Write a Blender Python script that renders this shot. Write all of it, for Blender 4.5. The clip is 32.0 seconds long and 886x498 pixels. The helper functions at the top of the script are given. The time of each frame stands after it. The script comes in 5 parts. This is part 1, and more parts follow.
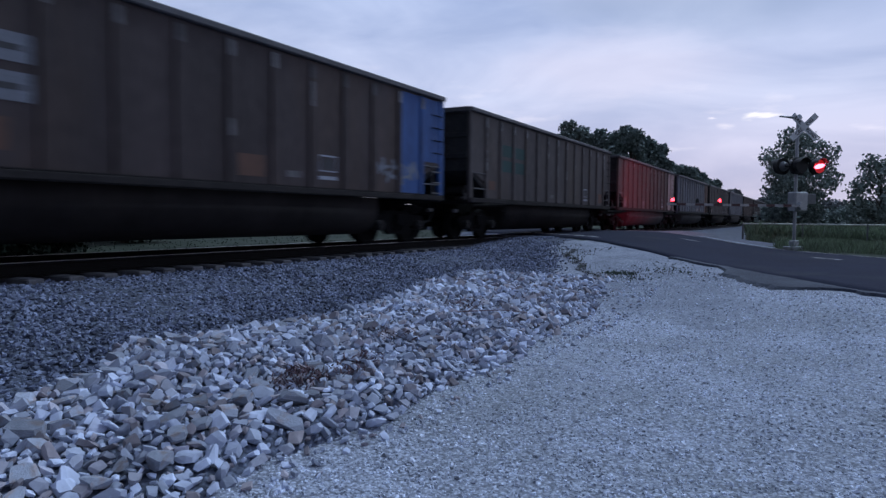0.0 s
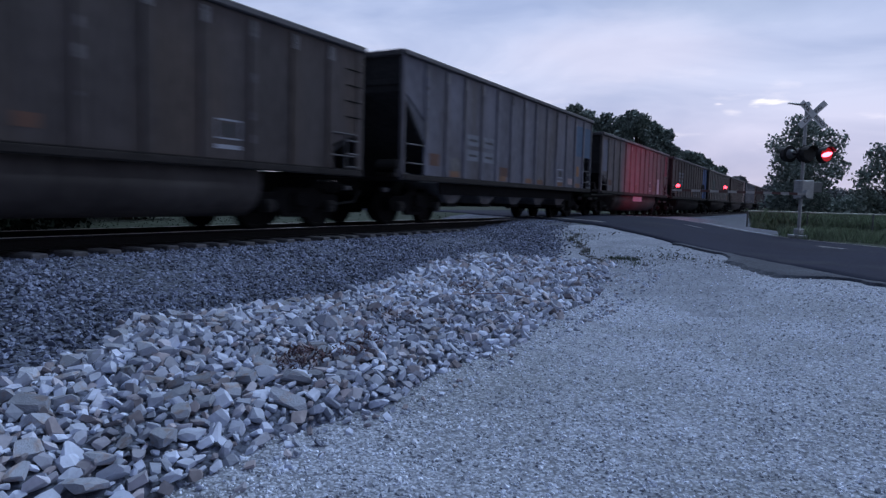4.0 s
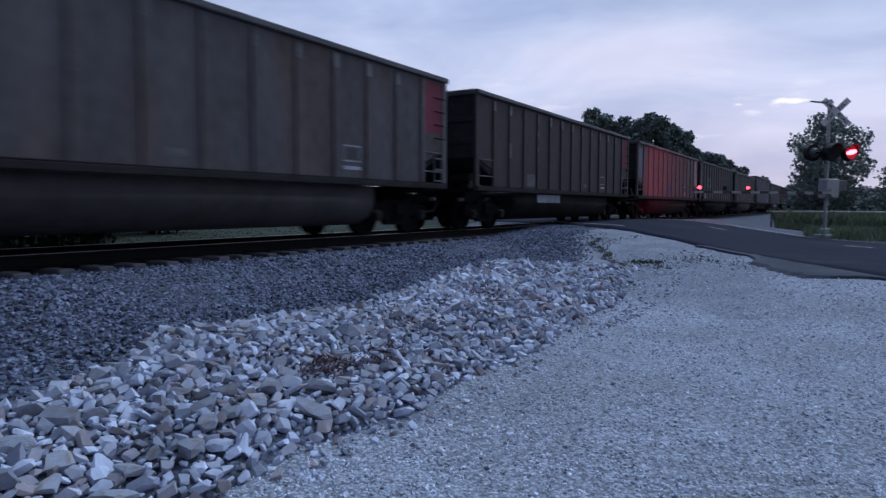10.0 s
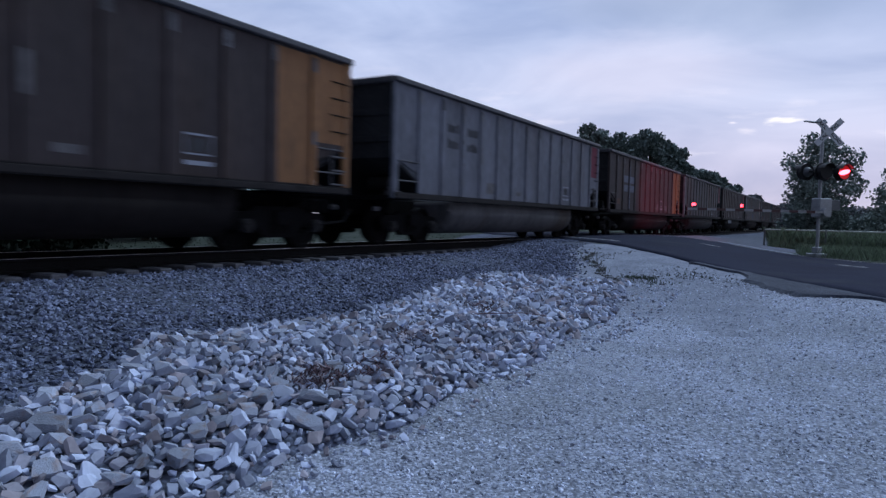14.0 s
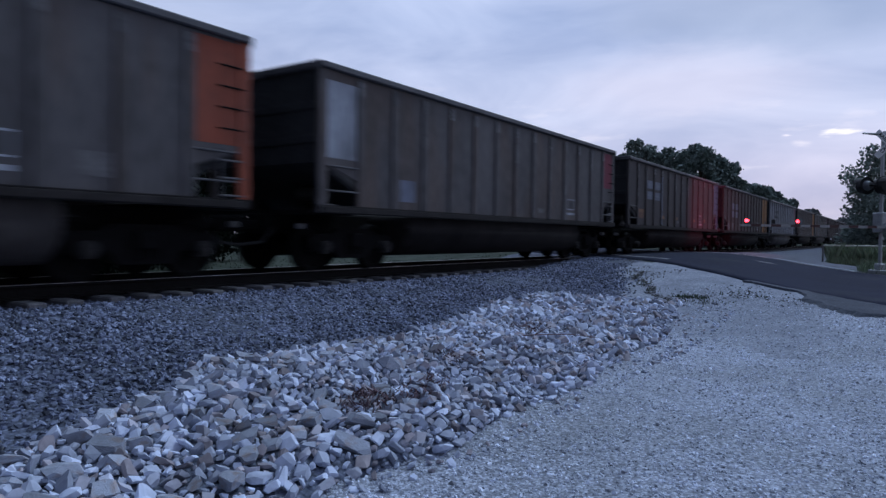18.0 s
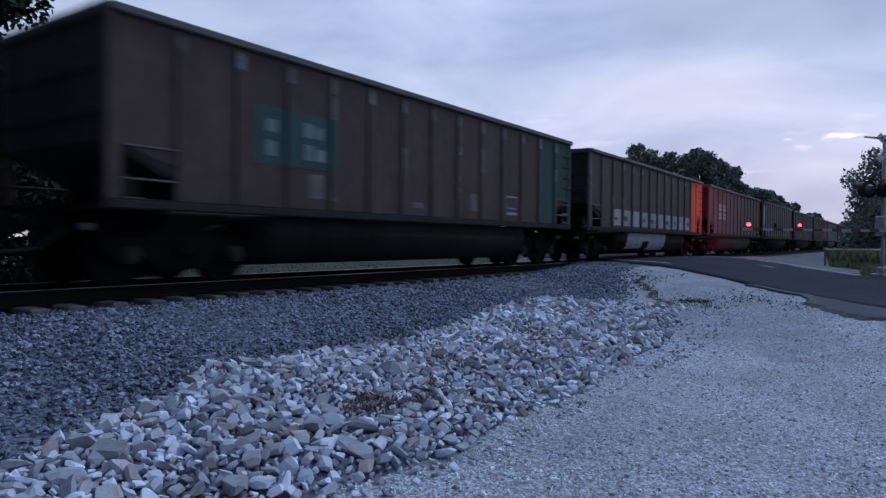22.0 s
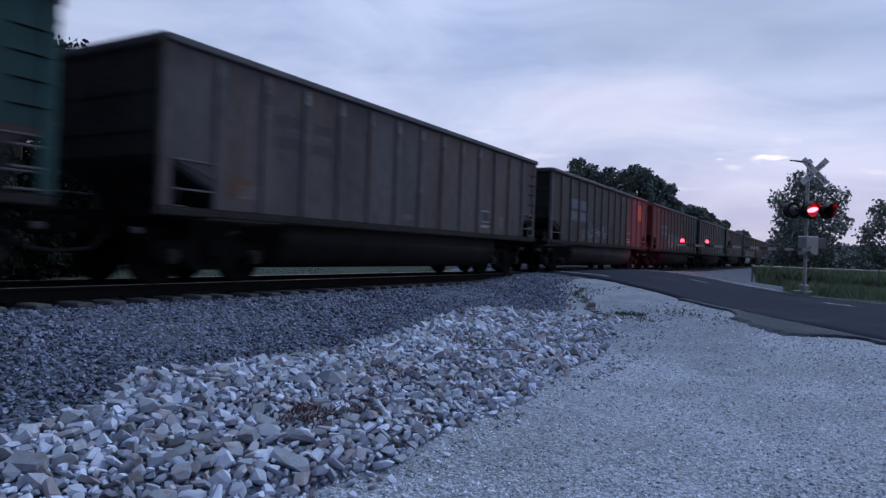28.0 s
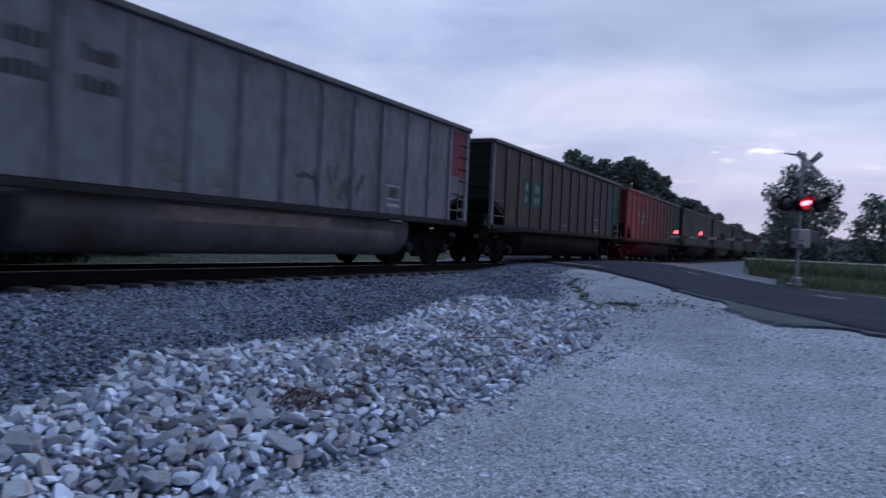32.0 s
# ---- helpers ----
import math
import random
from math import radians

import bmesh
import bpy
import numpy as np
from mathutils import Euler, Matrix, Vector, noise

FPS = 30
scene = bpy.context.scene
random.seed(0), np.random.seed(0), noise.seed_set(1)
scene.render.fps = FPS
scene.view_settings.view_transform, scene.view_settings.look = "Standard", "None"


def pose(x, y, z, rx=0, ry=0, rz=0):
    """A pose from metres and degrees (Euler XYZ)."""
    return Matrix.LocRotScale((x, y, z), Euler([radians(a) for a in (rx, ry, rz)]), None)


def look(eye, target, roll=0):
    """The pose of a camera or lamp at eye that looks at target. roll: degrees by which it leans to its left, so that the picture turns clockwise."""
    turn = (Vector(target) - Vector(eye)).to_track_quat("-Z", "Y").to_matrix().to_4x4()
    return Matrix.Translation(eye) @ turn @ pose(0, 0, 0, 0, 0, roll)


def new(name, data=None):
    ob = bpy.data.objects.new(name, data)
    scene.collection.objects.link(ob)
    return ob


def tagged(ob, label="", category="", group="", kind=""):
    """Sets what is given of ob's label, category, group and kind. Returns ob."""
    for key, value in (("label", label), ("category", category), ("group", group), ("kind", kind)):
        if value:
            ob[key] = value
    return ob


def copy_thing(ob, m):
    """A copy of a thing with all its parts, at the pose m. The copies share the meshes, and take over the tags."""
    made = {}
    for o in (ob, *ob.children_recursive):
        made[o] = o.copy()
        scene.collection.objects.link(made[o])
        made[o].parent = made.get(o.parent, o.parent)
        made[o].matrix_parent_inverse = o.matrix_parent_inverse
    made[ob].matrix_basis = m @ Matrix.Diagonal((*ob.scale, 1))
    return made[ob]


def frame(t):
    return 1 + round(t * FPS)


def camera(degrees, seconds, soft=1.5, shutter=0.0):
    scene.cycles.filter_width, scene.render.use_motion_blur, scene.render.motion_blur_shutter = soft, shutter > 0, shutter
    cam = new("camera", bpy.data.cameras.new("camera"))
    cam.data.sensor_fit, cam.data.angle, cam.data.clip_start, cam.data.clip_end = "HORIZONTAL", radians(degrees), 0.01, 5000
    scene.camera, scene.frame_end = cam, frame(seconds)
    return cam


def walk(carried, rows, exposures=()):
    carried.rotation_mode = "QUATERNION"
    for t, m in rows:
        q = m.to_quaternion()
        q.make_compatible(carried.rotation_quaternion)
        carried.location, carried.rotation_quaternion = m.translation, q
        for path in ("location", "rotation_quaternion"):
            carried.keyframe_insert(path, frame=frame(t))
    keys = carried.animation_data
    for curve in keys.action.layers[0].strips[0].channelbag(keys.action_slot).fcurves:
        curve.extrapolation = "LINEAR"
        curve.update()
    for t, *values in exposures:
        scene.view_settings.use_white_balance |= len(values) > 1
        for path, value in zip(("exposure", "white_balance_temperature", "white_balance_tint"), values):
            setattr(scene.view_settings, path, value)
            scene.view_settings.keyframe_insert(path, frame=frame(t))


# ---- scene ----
cam = camera(67.0, 32.0, soft=1.4, shutter=0.6)
PATH = [
    (0.0, pose(0.000, 0.000, 1.604, 87.25, -0.50, 29.20)),
    (0.5, pose(0.005, -0.009, 1.597, 86.83, -0.68, 29.51)),
    (1.0, pose(0.007, -0.006, 1.609, 87.15, -0.38, 29.78)),
    (1.5, pose(0.003, -0.006, 1.605, 87.14, -0.62, 29.66)),
    (2.0, pose(0.001, -0.011, 1.607, 87.24, -0.80, 29.69)),
    (2.5, pose(0.001, -0.006, 1.616, 86.94, -0.59, 28.94)),
    (3.0, pose(-0.008, -0.007, 1.604, 86.55, -0.85, 28.86)),
    (3.5, pose(-0.029, 0.012, 1.607, 85.75, -1.32, 29.40)),
    (5.5, pose(-0.044, 0.020, 1.587, 85.88, -1.75, 29.49)),
    (6.0, pose(-0.037, 0.015, 1.599, 87.01, -1.70, 29.36)),
    (6.5, pose(-0.043, 0.021, 1.601, 87.10, -0.98, 30.55)),
    (7.0, pose(-0.043, 0.018, 1.596, 87.19, -1.58, 30.90)),
    (7.5, pose(-0.041, 0.017, 1.599, 87.05, -1.90, 30.20)),
    (8.0, pose(-0.047, 0.021, 1.591, 87.04, -1.69, 31.65)),
    (8.5, pose(-0.063, 0.015, 1.592, 86.76, -1.82, 32.51)),
    (9.0, pose(-0.060, 0.021, 1.589, 86.69, -1.41, 32.60)),
    (9.5, pose(-0.060, 0.020, 1.589, 86.74, -0.51, 32.48)),
    (10.0, pose(-0.056, 0.019, 1.594, 86.36, -0.17, 31.09)),
    (10.5, pose(-0.050, 0.019, 1.602, 86.48, 0.88, 29.52)),
    (11.0, pose(-0.044, 0.015, 1.605, 86.72, 1.35, 30.49)),
    (11.5, pose(-0.044, 0.019, 1.599, 86.62, 0.53, 30.43)),
    (12.0, pose(-0.054, 0.028, 1.611, 87.27, 0.40, 31.40)),
    (12.5, pose(-0.062, 0.021, 1.606, 86.84, -0.23, 31.48)),
    (13.0, pose(-0.057, 0.021, 1.606, 86.98, -0.72, 31.36)),
    (13.5, pose(-0.067, 0.019, 1.594, 87.12, -1.40, 30.81)),
    (15.5, pose(-0.036, 0.017, 1.612, 88.02, -0.29, 29.98)),
    (16.0, pose(-0.030, 0.026, 1.620, 88.09, -0.47, 31.18)),
    (16.5, pose(-0.052, 0.021, 1.607, 88.15, 1.12, 33.97)),
    (17.0, pose(-0.062, 0.009, 1.625, 89.16, 0.66, 34.92)),
    (17.5, pose(-0.057, 0.014, 1.629, 89.14, -0.16, 34.71)),
    (18.0, pose(-0.061, 0.014, 1.635, 88.87, -0.70, 34.56)),
    (18.5, pose(-0.075, 0.013, 1.621, 88.93, -0.98, 35.43)),
    (19.0, pose(-0.084, 0.015, 1.627, 89.03, -0.71, 35.53)),
    (19.5, pose(-0.079, 0.016, 1.624, 89.04, -1.20, 35.88)),
    (20.0, pose(-0.087, 0.006, 1.622, 89.51, -0.93, 37.43)),
    (20.5, pose(-0.096, 0.008, 1.611, 88.82, -2.19, 36.24)),
    (21.0, pose(-0.093, 0.007, 1.619, 88.90, -1.86, 35.42)),
    (21.5, pose(-0.083, 0.007, 1.619, 89.16, -1.04, 34.70)),
    (22.0, pose(-0.058, 0.004, 1.627, 89.32, -0.51, 34.71)),
    (22.5, pose(-0.051, 0.002, 1.624, 88.83, -0.57, 33.59)),
    (23.0, pose(-0.049, 0.007, 1.617, 88.81, 0.15, 33.85)),
    (23.5, pose(-0.059, 0.008, 1.618, 89.19, -0.10, 34.55)),
    (24.0, pose(-0.081, 0.018, 1.629, 89.37, 0.50, 35.99)),
    (24.5, pose(-0.065, 0.041, 1.635, 90.69, 0.35, 32.64)),
    (25.0, pose(-0.109, 0.051, 1.606, 89.11, -0.70, 32.44)),
    (25.5, pose(-0.135, 0.053, 1.630, 89.38, -0.41, 30.80)),
    (27.5, pose(-0.107, 0.026, 1.640, 90.06, -0.94, 32.40)),
    (28.0, pose(-0.077, 0.015, 1.651, 90.06, -2.08, 29.78)),
    (28.5, pose(-0.072, 0.022, 1.638, 89.78, -1.72, 30.90)),
    (29.0, pose(-0.097, 0.014, 1.622, 89.23, -2.52, 32.53)),
    (29.5, pose(-0.096, 0.026, 1.633, 88.78, -1.52, 33.79)),
    (30.0, pose(-0.085, 0.034, 1.625, 88.27, -1.57, 33.29)),
    (30.5, pose(-0.077, 0.035, 1.586, 88.69, -1.59, 33.39)),
    (31.0, pose(-0.090, 0.033, 1.615, 88.46, -2.37, 32.17)),
    (31.5, pose(-0.098, 0.032, 1.617, 88.59, -1.98, 32.48)),
    (32.0, pose(-0.078, 0.007, 1.619, 89.24, -2.65, 29.29)),
]
walk(cam, PATH)

# ---- plan, in metres: the track runs along +y, the lot lies at z = 0 ----
TRACK_X = -10.2            # centre of the track
RAIL_Z = 0.93              # top of the rails
PITCH = 16.15              # length of a car over its couplers
LEAD = 8.14                # middle of car 0 at the start
ROAD_DIR = Vector((-0.72, 0.694, 0))
ROAD_NEAR, ROAD_FAR = 10.6, 19.9   # the road's edges, along its normal
MAST = Vector((-0.78, 29.8, 0.5))


def smooth(a, b, v):
    v = min(1.0, max(0.0, (v - a) / (b - a)))
    return v * v * (3 - 2 * v)


def across(x, y):
    return 0.694 * x + 0.72 * y


def road_z(x):
    if x < TRACK_X:
        return 0.9 - 0.5 * smooth(TRACK_X - 5, TRACK_X - 25, x)
    return 0.92 - 0.52 * smooth(-7.2, -0.2, x) - 0.35 * smooth(-1, 14, x)


def bank_z(x):
    """Height of the railway bank across the track."""
    d = abs(x - TRACK_X)
    if d < 1.7:
        return 0.66
    if d < 4.4:
        return 0.66 - 0.40 * (d - 1.7) / 2.7
    return 0.26 * (1 - smooth(4.4, 7.4, d))


def ground_z(x, y):
    n = across(x, y)
    z = bank_z(x)
    near = smooth(5.2, 10.2, n) * (1 - smooth(22, 28, n))
    if x < TRACK_X:
        z = 0.15 + 0.5 * bank_z(x) / 0.66
    z = z * (1 - near) + road_z(x) * near
    if n > 20:
        z = z + (0.32 - 0.2 * smooth(40, 90, y)) * smooth(20, 28, n) * smooth(-9, -6, x)
    return z


# ---- world and lights ----
def make_world():
    w = bpy.data.worlds.new("dusk_sky")
    scene.world = w
    w.use_nodes = True
    nt = w.node_tree
    nt.nodes.clear()
    L = nt.links.new
    out = nt.nodes.new("ShaderNodeOutputWorld")
    bg = nt.nodes.new("ShaderNodeBackground")
    tc = nt.nodes.new("ShaderNodeTexCoord")
    sep = nt.nodes.new("ShaderNodeSeparateXYZ")
    L(tc.outputs["Generated"], sep.inputs[0])
    # overcast: a tone by height above the horizon
    ramp = nt.nodes.new("ShaderNodeValToRGB")
    L(sep.outputs["Z"], ramp.inputs["Fac"])
    e = ramp.color_ramp.elements
    e[0].position, e[0].color = 0.0, (0.605, 0.555, 0.695, 1)
    e[1].position, e[1].color = 0.30, (0.43, 0.52, 0.77, 1)
    for p, c in ((0.07, (0.578, 0.572, 0.755, 1)), (0.17, (0.52, 0.578, 0.795, 1)), (0.8, (0.36, 0.46, 0.72, 1))):
        k = e.new(p)
        k.color = c
    # clouds stretched along the horizon
    sc = nt.nodes.new("ShaderNodeVectorMath")
    sc.operation = "MULTIPLY"
    sc.inputs[1].default_value = (2.2, 2.2, 7.0)
    L(tc.outputs["Generated"], sc.inputs[0])
    n1 = nt.nodes.new("ShaderNodeTexNoise")
    n1.inputs["Scale"].default_value = 1.6
    n1.inputs["Detail"].default_value = 5
    n1.inputs["Roughness"].default_value = 0.5
    n1.inputs["Distortion"].default_value = 0.6
    L(sc.outputs[0], n1.inputs["Vector"])
    cr = nt.nodes.new("ShaderNodeValToRGB")
    cr.color_ramp.elements[0].position, cr.color_ramp.elements[0].color = 0.36, (0.76, 0.80, 0.86, 1)
    cr.color_ramp.elements[1].position, cr.color_ramp.elements[1].color = 0.66, (1.16, 1.13, 1.09, 1)
    L(n1.outputs["Fac"], cr.inputs["Fac"])
    mul = nt.nodes.new("ShaderNodeMixRGB")
    mul.blend_type = "MULTIPLY"
    mul.inputs["Fac"].default_value = 1
    L(ramp.outputs["Color"], mul.inputs["Color1"])
    L(cr.outputs["Color"], mul.inputs["Color2"])
    # bright breaks low in the cloud
    sc2 = nt.nodes.new("ShaderNodeVectorMath")
    sc2.operation = "MULTIPLY_ADD"
    sc2.inputs[1].default_value, sc2.inputs[2].default_value = (5.0, 5.0, 22.0), (3.7, 1.2, 0.4)
    L(tc.outputs["Generated"], sc2.inputs[0])
    n2 = nt.nodes.new("ShaderNodeTexNoise")
    n2.inputs["Scale"].default_value, n2.inputs["Detail"].default_value, n2.inputs["Roughness"].default_value = 1.5, 5, 0.55
    L(sc2.outputs[0], n2.inputs["Vector"])
    hole = nt.nodes.new("ShaderNodeMapRange")
    hole.inputs["From Min"].default_value, hole.inputs["From Max"].default_value = 0.60, 0.70
    hole.inputs["To Max"].default_value = 0.3
    L(n2.outputs["Fac"], hole.inputs["Value"])
    band = nt.nodes.new("ShaderNodeMapRange")
    band.inputs["From Min"].default_value, band.inputs["From Max"].default_value = 0.26, 0.12
    L(sep.outputs["Z"], band.inputs["Value"])
    both = nt.nodes.new("ShaderNodeMath")
    both.operation = "MULTIPLY"
    L(hole.outputs[0], both.inputs[0])
    L(band.outputs[0], both.inputs[1])
    breaks = nt.nodes.new("ShaderNodeMixRGB")
    breaks.inputs["Color2"].default_value = (0.95, 0.90, 1.0, 1)
    L(both.outputs[0], breaks.inputs["Fac"])
    L(mul.outputs["Color"], breaks.inputs["Color1"])
    mul = breaks
    # single clouds: bright rifts low over the crossing, a darker bank above them
    warp = nt.nodes.new("ShaderNodeVectorMath")
    warp.operation = "MULTIPLY_ADD"
    warp.inputs[1].default_value = (0.10, 0.10, 0.05)
    L(n2.outputs["Color"], warp.inputs[0])
    L(tc.outputs["Generated"], warp.inputs[2])
    flat = nt.nodes.new("ShaderNodeVectorMath")
    flat.operation = "MULTIPLY"
    flat.inputs[1].default_value = (1, 1, 3.4)
    L(warp.outputs[0], flat.inputs[0])
    for (x, y, z), size, soft, colour, most in (
            ((-0.12, 0.946, 0.301), 0.17, 0.13, (0.34, 0.42, 0.60, 1), 0.5), ((-0.239, 0.917, 0.32), 0.12, 0.12, (0.36, 0.43, 0.62, 1), 0.35), ((-0.25, 0.946, 0.207), 0.13, 0.10, (0.70, 0.69, 0.86, 1), 0.55),
            ((-0.069, 0.988, 0.1375), 0.010, 0.010, (1.0, 0.97, 1.0, 1), 0.95), ((-0.051, 0.990, 0.136), 0.010, 0.010, (1.0, 0.97, 1.0, 1), 0.95), ((-0.128, 0.981, 0.142), 0.005, 0.007, (0.95, 0.9, 1.0, 1), 0.8), ((-0.114, 0.985, 0.128), 0.010, 0.012, (0.85, 0.82, 0.93, 1), 0.6)):
        far = nt.nodes.new("ShaderNodeVectorMath")
        far.operation = "DISTANCE"
        far.inputs[1].default_value = (x + 0.05, y + 0.05, (z + 0.025) * 3.4)
        L(flat.outputs[0], far.inputs[0])
        near = nt.nodes.new("ShaderNodeMapRange")
        near.interpolation_type = "SMOOTHSTEP"
        near.inputs["From Min"].default_value, near.inputs["From Max"].default_value = size + soft, size - soft * 0.8
        near.inputs["To Max"].default_value = most
        L(far.outputs["Value"], near.inputs["Value"])
        mixed = nt.nodes.new("ShaderNodeMixRGB")
        mixed.inputs["Color2"].default_value = colour
        L(near.outputs[0], mixed.inputs["Fac"])
        L(mul.outputs["Color"], mixed.inputs["Color1"])
        mul = mixed
    # the afterglow lies ahead, the sky behind is darker
    glowing = nt.nodes.new("ShaderNodeMapRange")
    glowing.inputs["From Min"].default_value, glowing.inputs["From Max"].default_value = -0.9, 0.75
    glowing.inputs["To Min"].default_value, glowing.inputs["To Max"].default_value = 0.26, 1.12
    L(sep.outputs["Y"], glowing.inputs["Value"])
    L(mul.outputs["Color"], bg.inputs["Color"])
    L(glowing.outputs[0], bg.inputs["Strength"])
    L(bg.outputs[0], out.inputs[0])


make_world()


def sun_light():
    data = bpy.data.lights.new("sun", "SUN")
    data.energy, data.angle, data.color = 1.45, radians(22), (0.64, 0.82, 1.0)
    ob = new("sun", data)
    ob.matrix_world = look((9, 42, 55), (0, 0, 0))


sun_light()


# ---- materials ----
def material(name, base, rough=0.8, metal=0.0, vary=0.25, scale=3.0, fine=40.0, bump=0.3, bump_dist=0.01, dirt=None, dirt_at=0.55,
             streak=False, object_random=0.0, island=0.0, spec=0.5):
    """A weathered surface: two scales of noise in the colour, an optional second colour in patches, fine relief."""
    m = bpy.data.materials.new(name)
    m.use_nodes = True
    nt = m.node_tree
    L = nt.links.new
    b = nt.nodes["Principled BSDF"]
    b.inputs["Roughness"].default_value, b.inputs["Metallic"].default_value = rough, metal
    b.inputs["Specular IOR Level"].default_value = spec
    tc = nt.nodes.new("ShaderNodeTexCoord")
    vec = tc.outputs["Object"]
    info = None
    if object_random or streak:
        info = nt.nodes.new("ShaderNodeObjectInfo")
        ad = nt.nodes.new("ShaderNodeVectorMath")
        ad.operation = "MULTIPLY_ADD"
        ad.inputs[1].default_value = (37, 37, 37)
        L(info.outputs["Random"], ad.inputs[0])
        L(vec, ad.inputs[2])
        vec = ad.outputs[0]
    src = vec
    if streak:
        mp = nt.nodes.new("ShaderNodeMapping")
        mp.inputs["Scale"].default_value = (1, 1, 0.3)
        L(vec, mp.inputs[0])
        src = mp.outputs[0]
    n1 = nt.nodes.new("ShaderNodeTexNoise")
    n1.inputs["Scale"].default_value, n1.inputs["Detail"].default_value = scale, 4
    L(src, n1.inputs["Vector"])
    n2 = nt.nodes.new("ShaderNodeTexNoise")
    n2.inputs["Scale"].default_value, n2.inputs["Detail"].default_value = fine, 3
    L(src, n2.inputs["Vector"])
    add = nt.nodes.new("ShaderNodeMath")
    L(n1.outputs["Fac"], add.inputs[0])
    L(n2.outputs["Fac"], add.inputs[1])
    mr = nt.nodes.new("ShaderNodeMapRange")
    mr.inputs["From Min"].default_value, mr.inputs["From Max"].default_value = 0.7, 1.3
    mr.inputs["To Min"].default_value, mr.inputs["To Max"].default_value = 1 - vary, 1 + vary
    L(add.outputs[0], mr.inputs["Value"])
    fac = mr.outputs[0]
    if object_random:
        r = nt.nodes.new("ShaderNodeMapRange")
        r.inputs["To Min"].default_value, r.inputs["To Max"].default_value = 1 - object_random, 1 + object_random
        L(info.outputs["Random"], r.inputs["Value"])
        mm = nt.nodes.new("ShaderNodeMath")
        mm.operation = "MULTIPLY"
        L(fac, mm.inputs[0])
        L(r.outputs[0], mm.inputs[1])
        fac = mm.outputs[0]
    tint = None
    if island:
        g = nt.nodes.new("ShaderNodeNewGeometry")
        r = nt.nodes.new("ShaderNodeMapRange")
        r.inputs["To Min"].default_value, r.inputs["To Max"].default_value = 1 - island, 1 + island
        L(g.outputs["Random Per Island"], r.inputs["Value"])
        mm = nt.nodes.new("ShaderNodeMath")
        mm.operation = "MULTIPLY"
        L(fac, mm.inputs[0])
        L(r.outputs[0], mm.inputs[1])
        fac = mm.outputs[0]
        tint = g.outputs["Random Per Island"]
    col = nt.nodes.new("ShaderNodeMixRGB")
    col.blend_type = "MULTIPLY"
    col.inputs["Fac"].default_value = 1
    if dirt:
        mix = nt.nodes.new("ShaderNodeMixRGB")
        mix.inputs["Color1"].default_value, mix.inputs["Color2"].default_value = (*base, 1), (*dirt, 1)
        n3 = nt.nodes.new("ShaderNodeTexNoise")
        n3.inputs["Scale"].default_value, n3.inputs["Detail"].default_value = scale * 0.6, 6
        off = nt.nodes.new("ShaderNodeVectorMath")
        off.inputs[1].default_value = (11, 5, 3)
        L(src, off.inputs[0])
        L(off.outputs[0], n3.inputs["Vector"])
        rr = nt.nodes.new("ShaderNodeMapRange")
        rr.inputs["From Min"].default_value, rr.inputs["From Max"].default_value = dirt_at, dirt_at + 0.13
        L(n3.outputs["Fac"], rr.inputs["Value"])
        L(rr.outputs[0], mix.inputs["Fac"])
        L(mix.outputs[0], col.inputs["Color1"])
        if tint is not None:
            L(tint, n3.inputs["Scale"])
            wn = nt.nodes.new("ShaderNodeTexWhiteNoise")
            wn.noise_dimensions = "1D"
            L(tint, wn.inputs["W"])
            pick = nt.nodes.new("ShaderNodeMapRange")
            pick.inputs["From Min"].default_value, pick.inputs["From Max"].default_value = dirt_at, dirt_at + 0.3
            L(wn.outputs["Value"], pick.inputs["Value"])
            L(pick.outputs[0], mix.inputs["Fac"])
    else:
        col.inputs["Color1"].default_value = (*base, 1)
    L(fac, col.inputs["Color2"])
    L(col.outputs[0], b.inputs["Base Color"])
    if bump:
        bp = nt.nodes.new("ShaderNodeBump")
        bp.inputs["Strength"].default_value, bp.inputs["Distance"].default_value = bump, bump_dist
        L(n2.outputs["Fac"], bp.inputs["Height"])
        L(bp.outputs[0], b.inputs["Normal"])
    return m


def glow(name, colour, strength):
    m = bpy.data.materials.new(name)
    m.use_nodes = True
    b = m.node_tree.nodes["Principled BSDF"]
    b.inputs["Base Color"].default_value = (0.3, 0.02, 0.02, 1)
    b.inputs["Emission Color"].default_value = (*colour, 1)
    b.inputs["Emission Strength"].default_value = strength
    return m


M = {}
M["rock"] = material("pale_limestone", (0.46, 0.508, 0.635), 0.9, vary=0.16, scale=3, fine=14, bump=0.4, bump_dist=0.02, island=0.46, dirt=(0.33, 0.30, 0.33), dirt_at=0.62)
M["rock_one"] = material("pale_limestone_piece", (0.32, 0.35, 0.425), 0.9, vary=0.16, scale=3, fine=14, bump=0.4, bump_dist=0.02, object_random=0.46, dirt=(0.30, 0.265, 0.275), dirt_at=0.52)
M["ballast"] = material("grey_ballast", (0.165, 0.19, 0.272), 0.9, vary=0.3, scale=2, fine=20, island=0.72, bump=0.4)
M["pebble"] = material("crushed_limestone", (0.58, 0.625, 0.735), 0.9, vary=0.3, scale=2, fine=20, island=0.5, bump=0.3, dirt=(0.20, 0.215, 0.25), dirt_at=0.76)
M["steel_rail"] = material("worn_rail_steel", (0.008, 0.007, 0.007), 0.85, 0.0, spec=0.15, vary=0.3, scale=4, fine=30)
M["rail_top"] = material("polished_rail_head", (0.55, 0.55, 0.56), 0.28, 0.95, vary=0.15, scale=4, fine=30, bump=0.05)
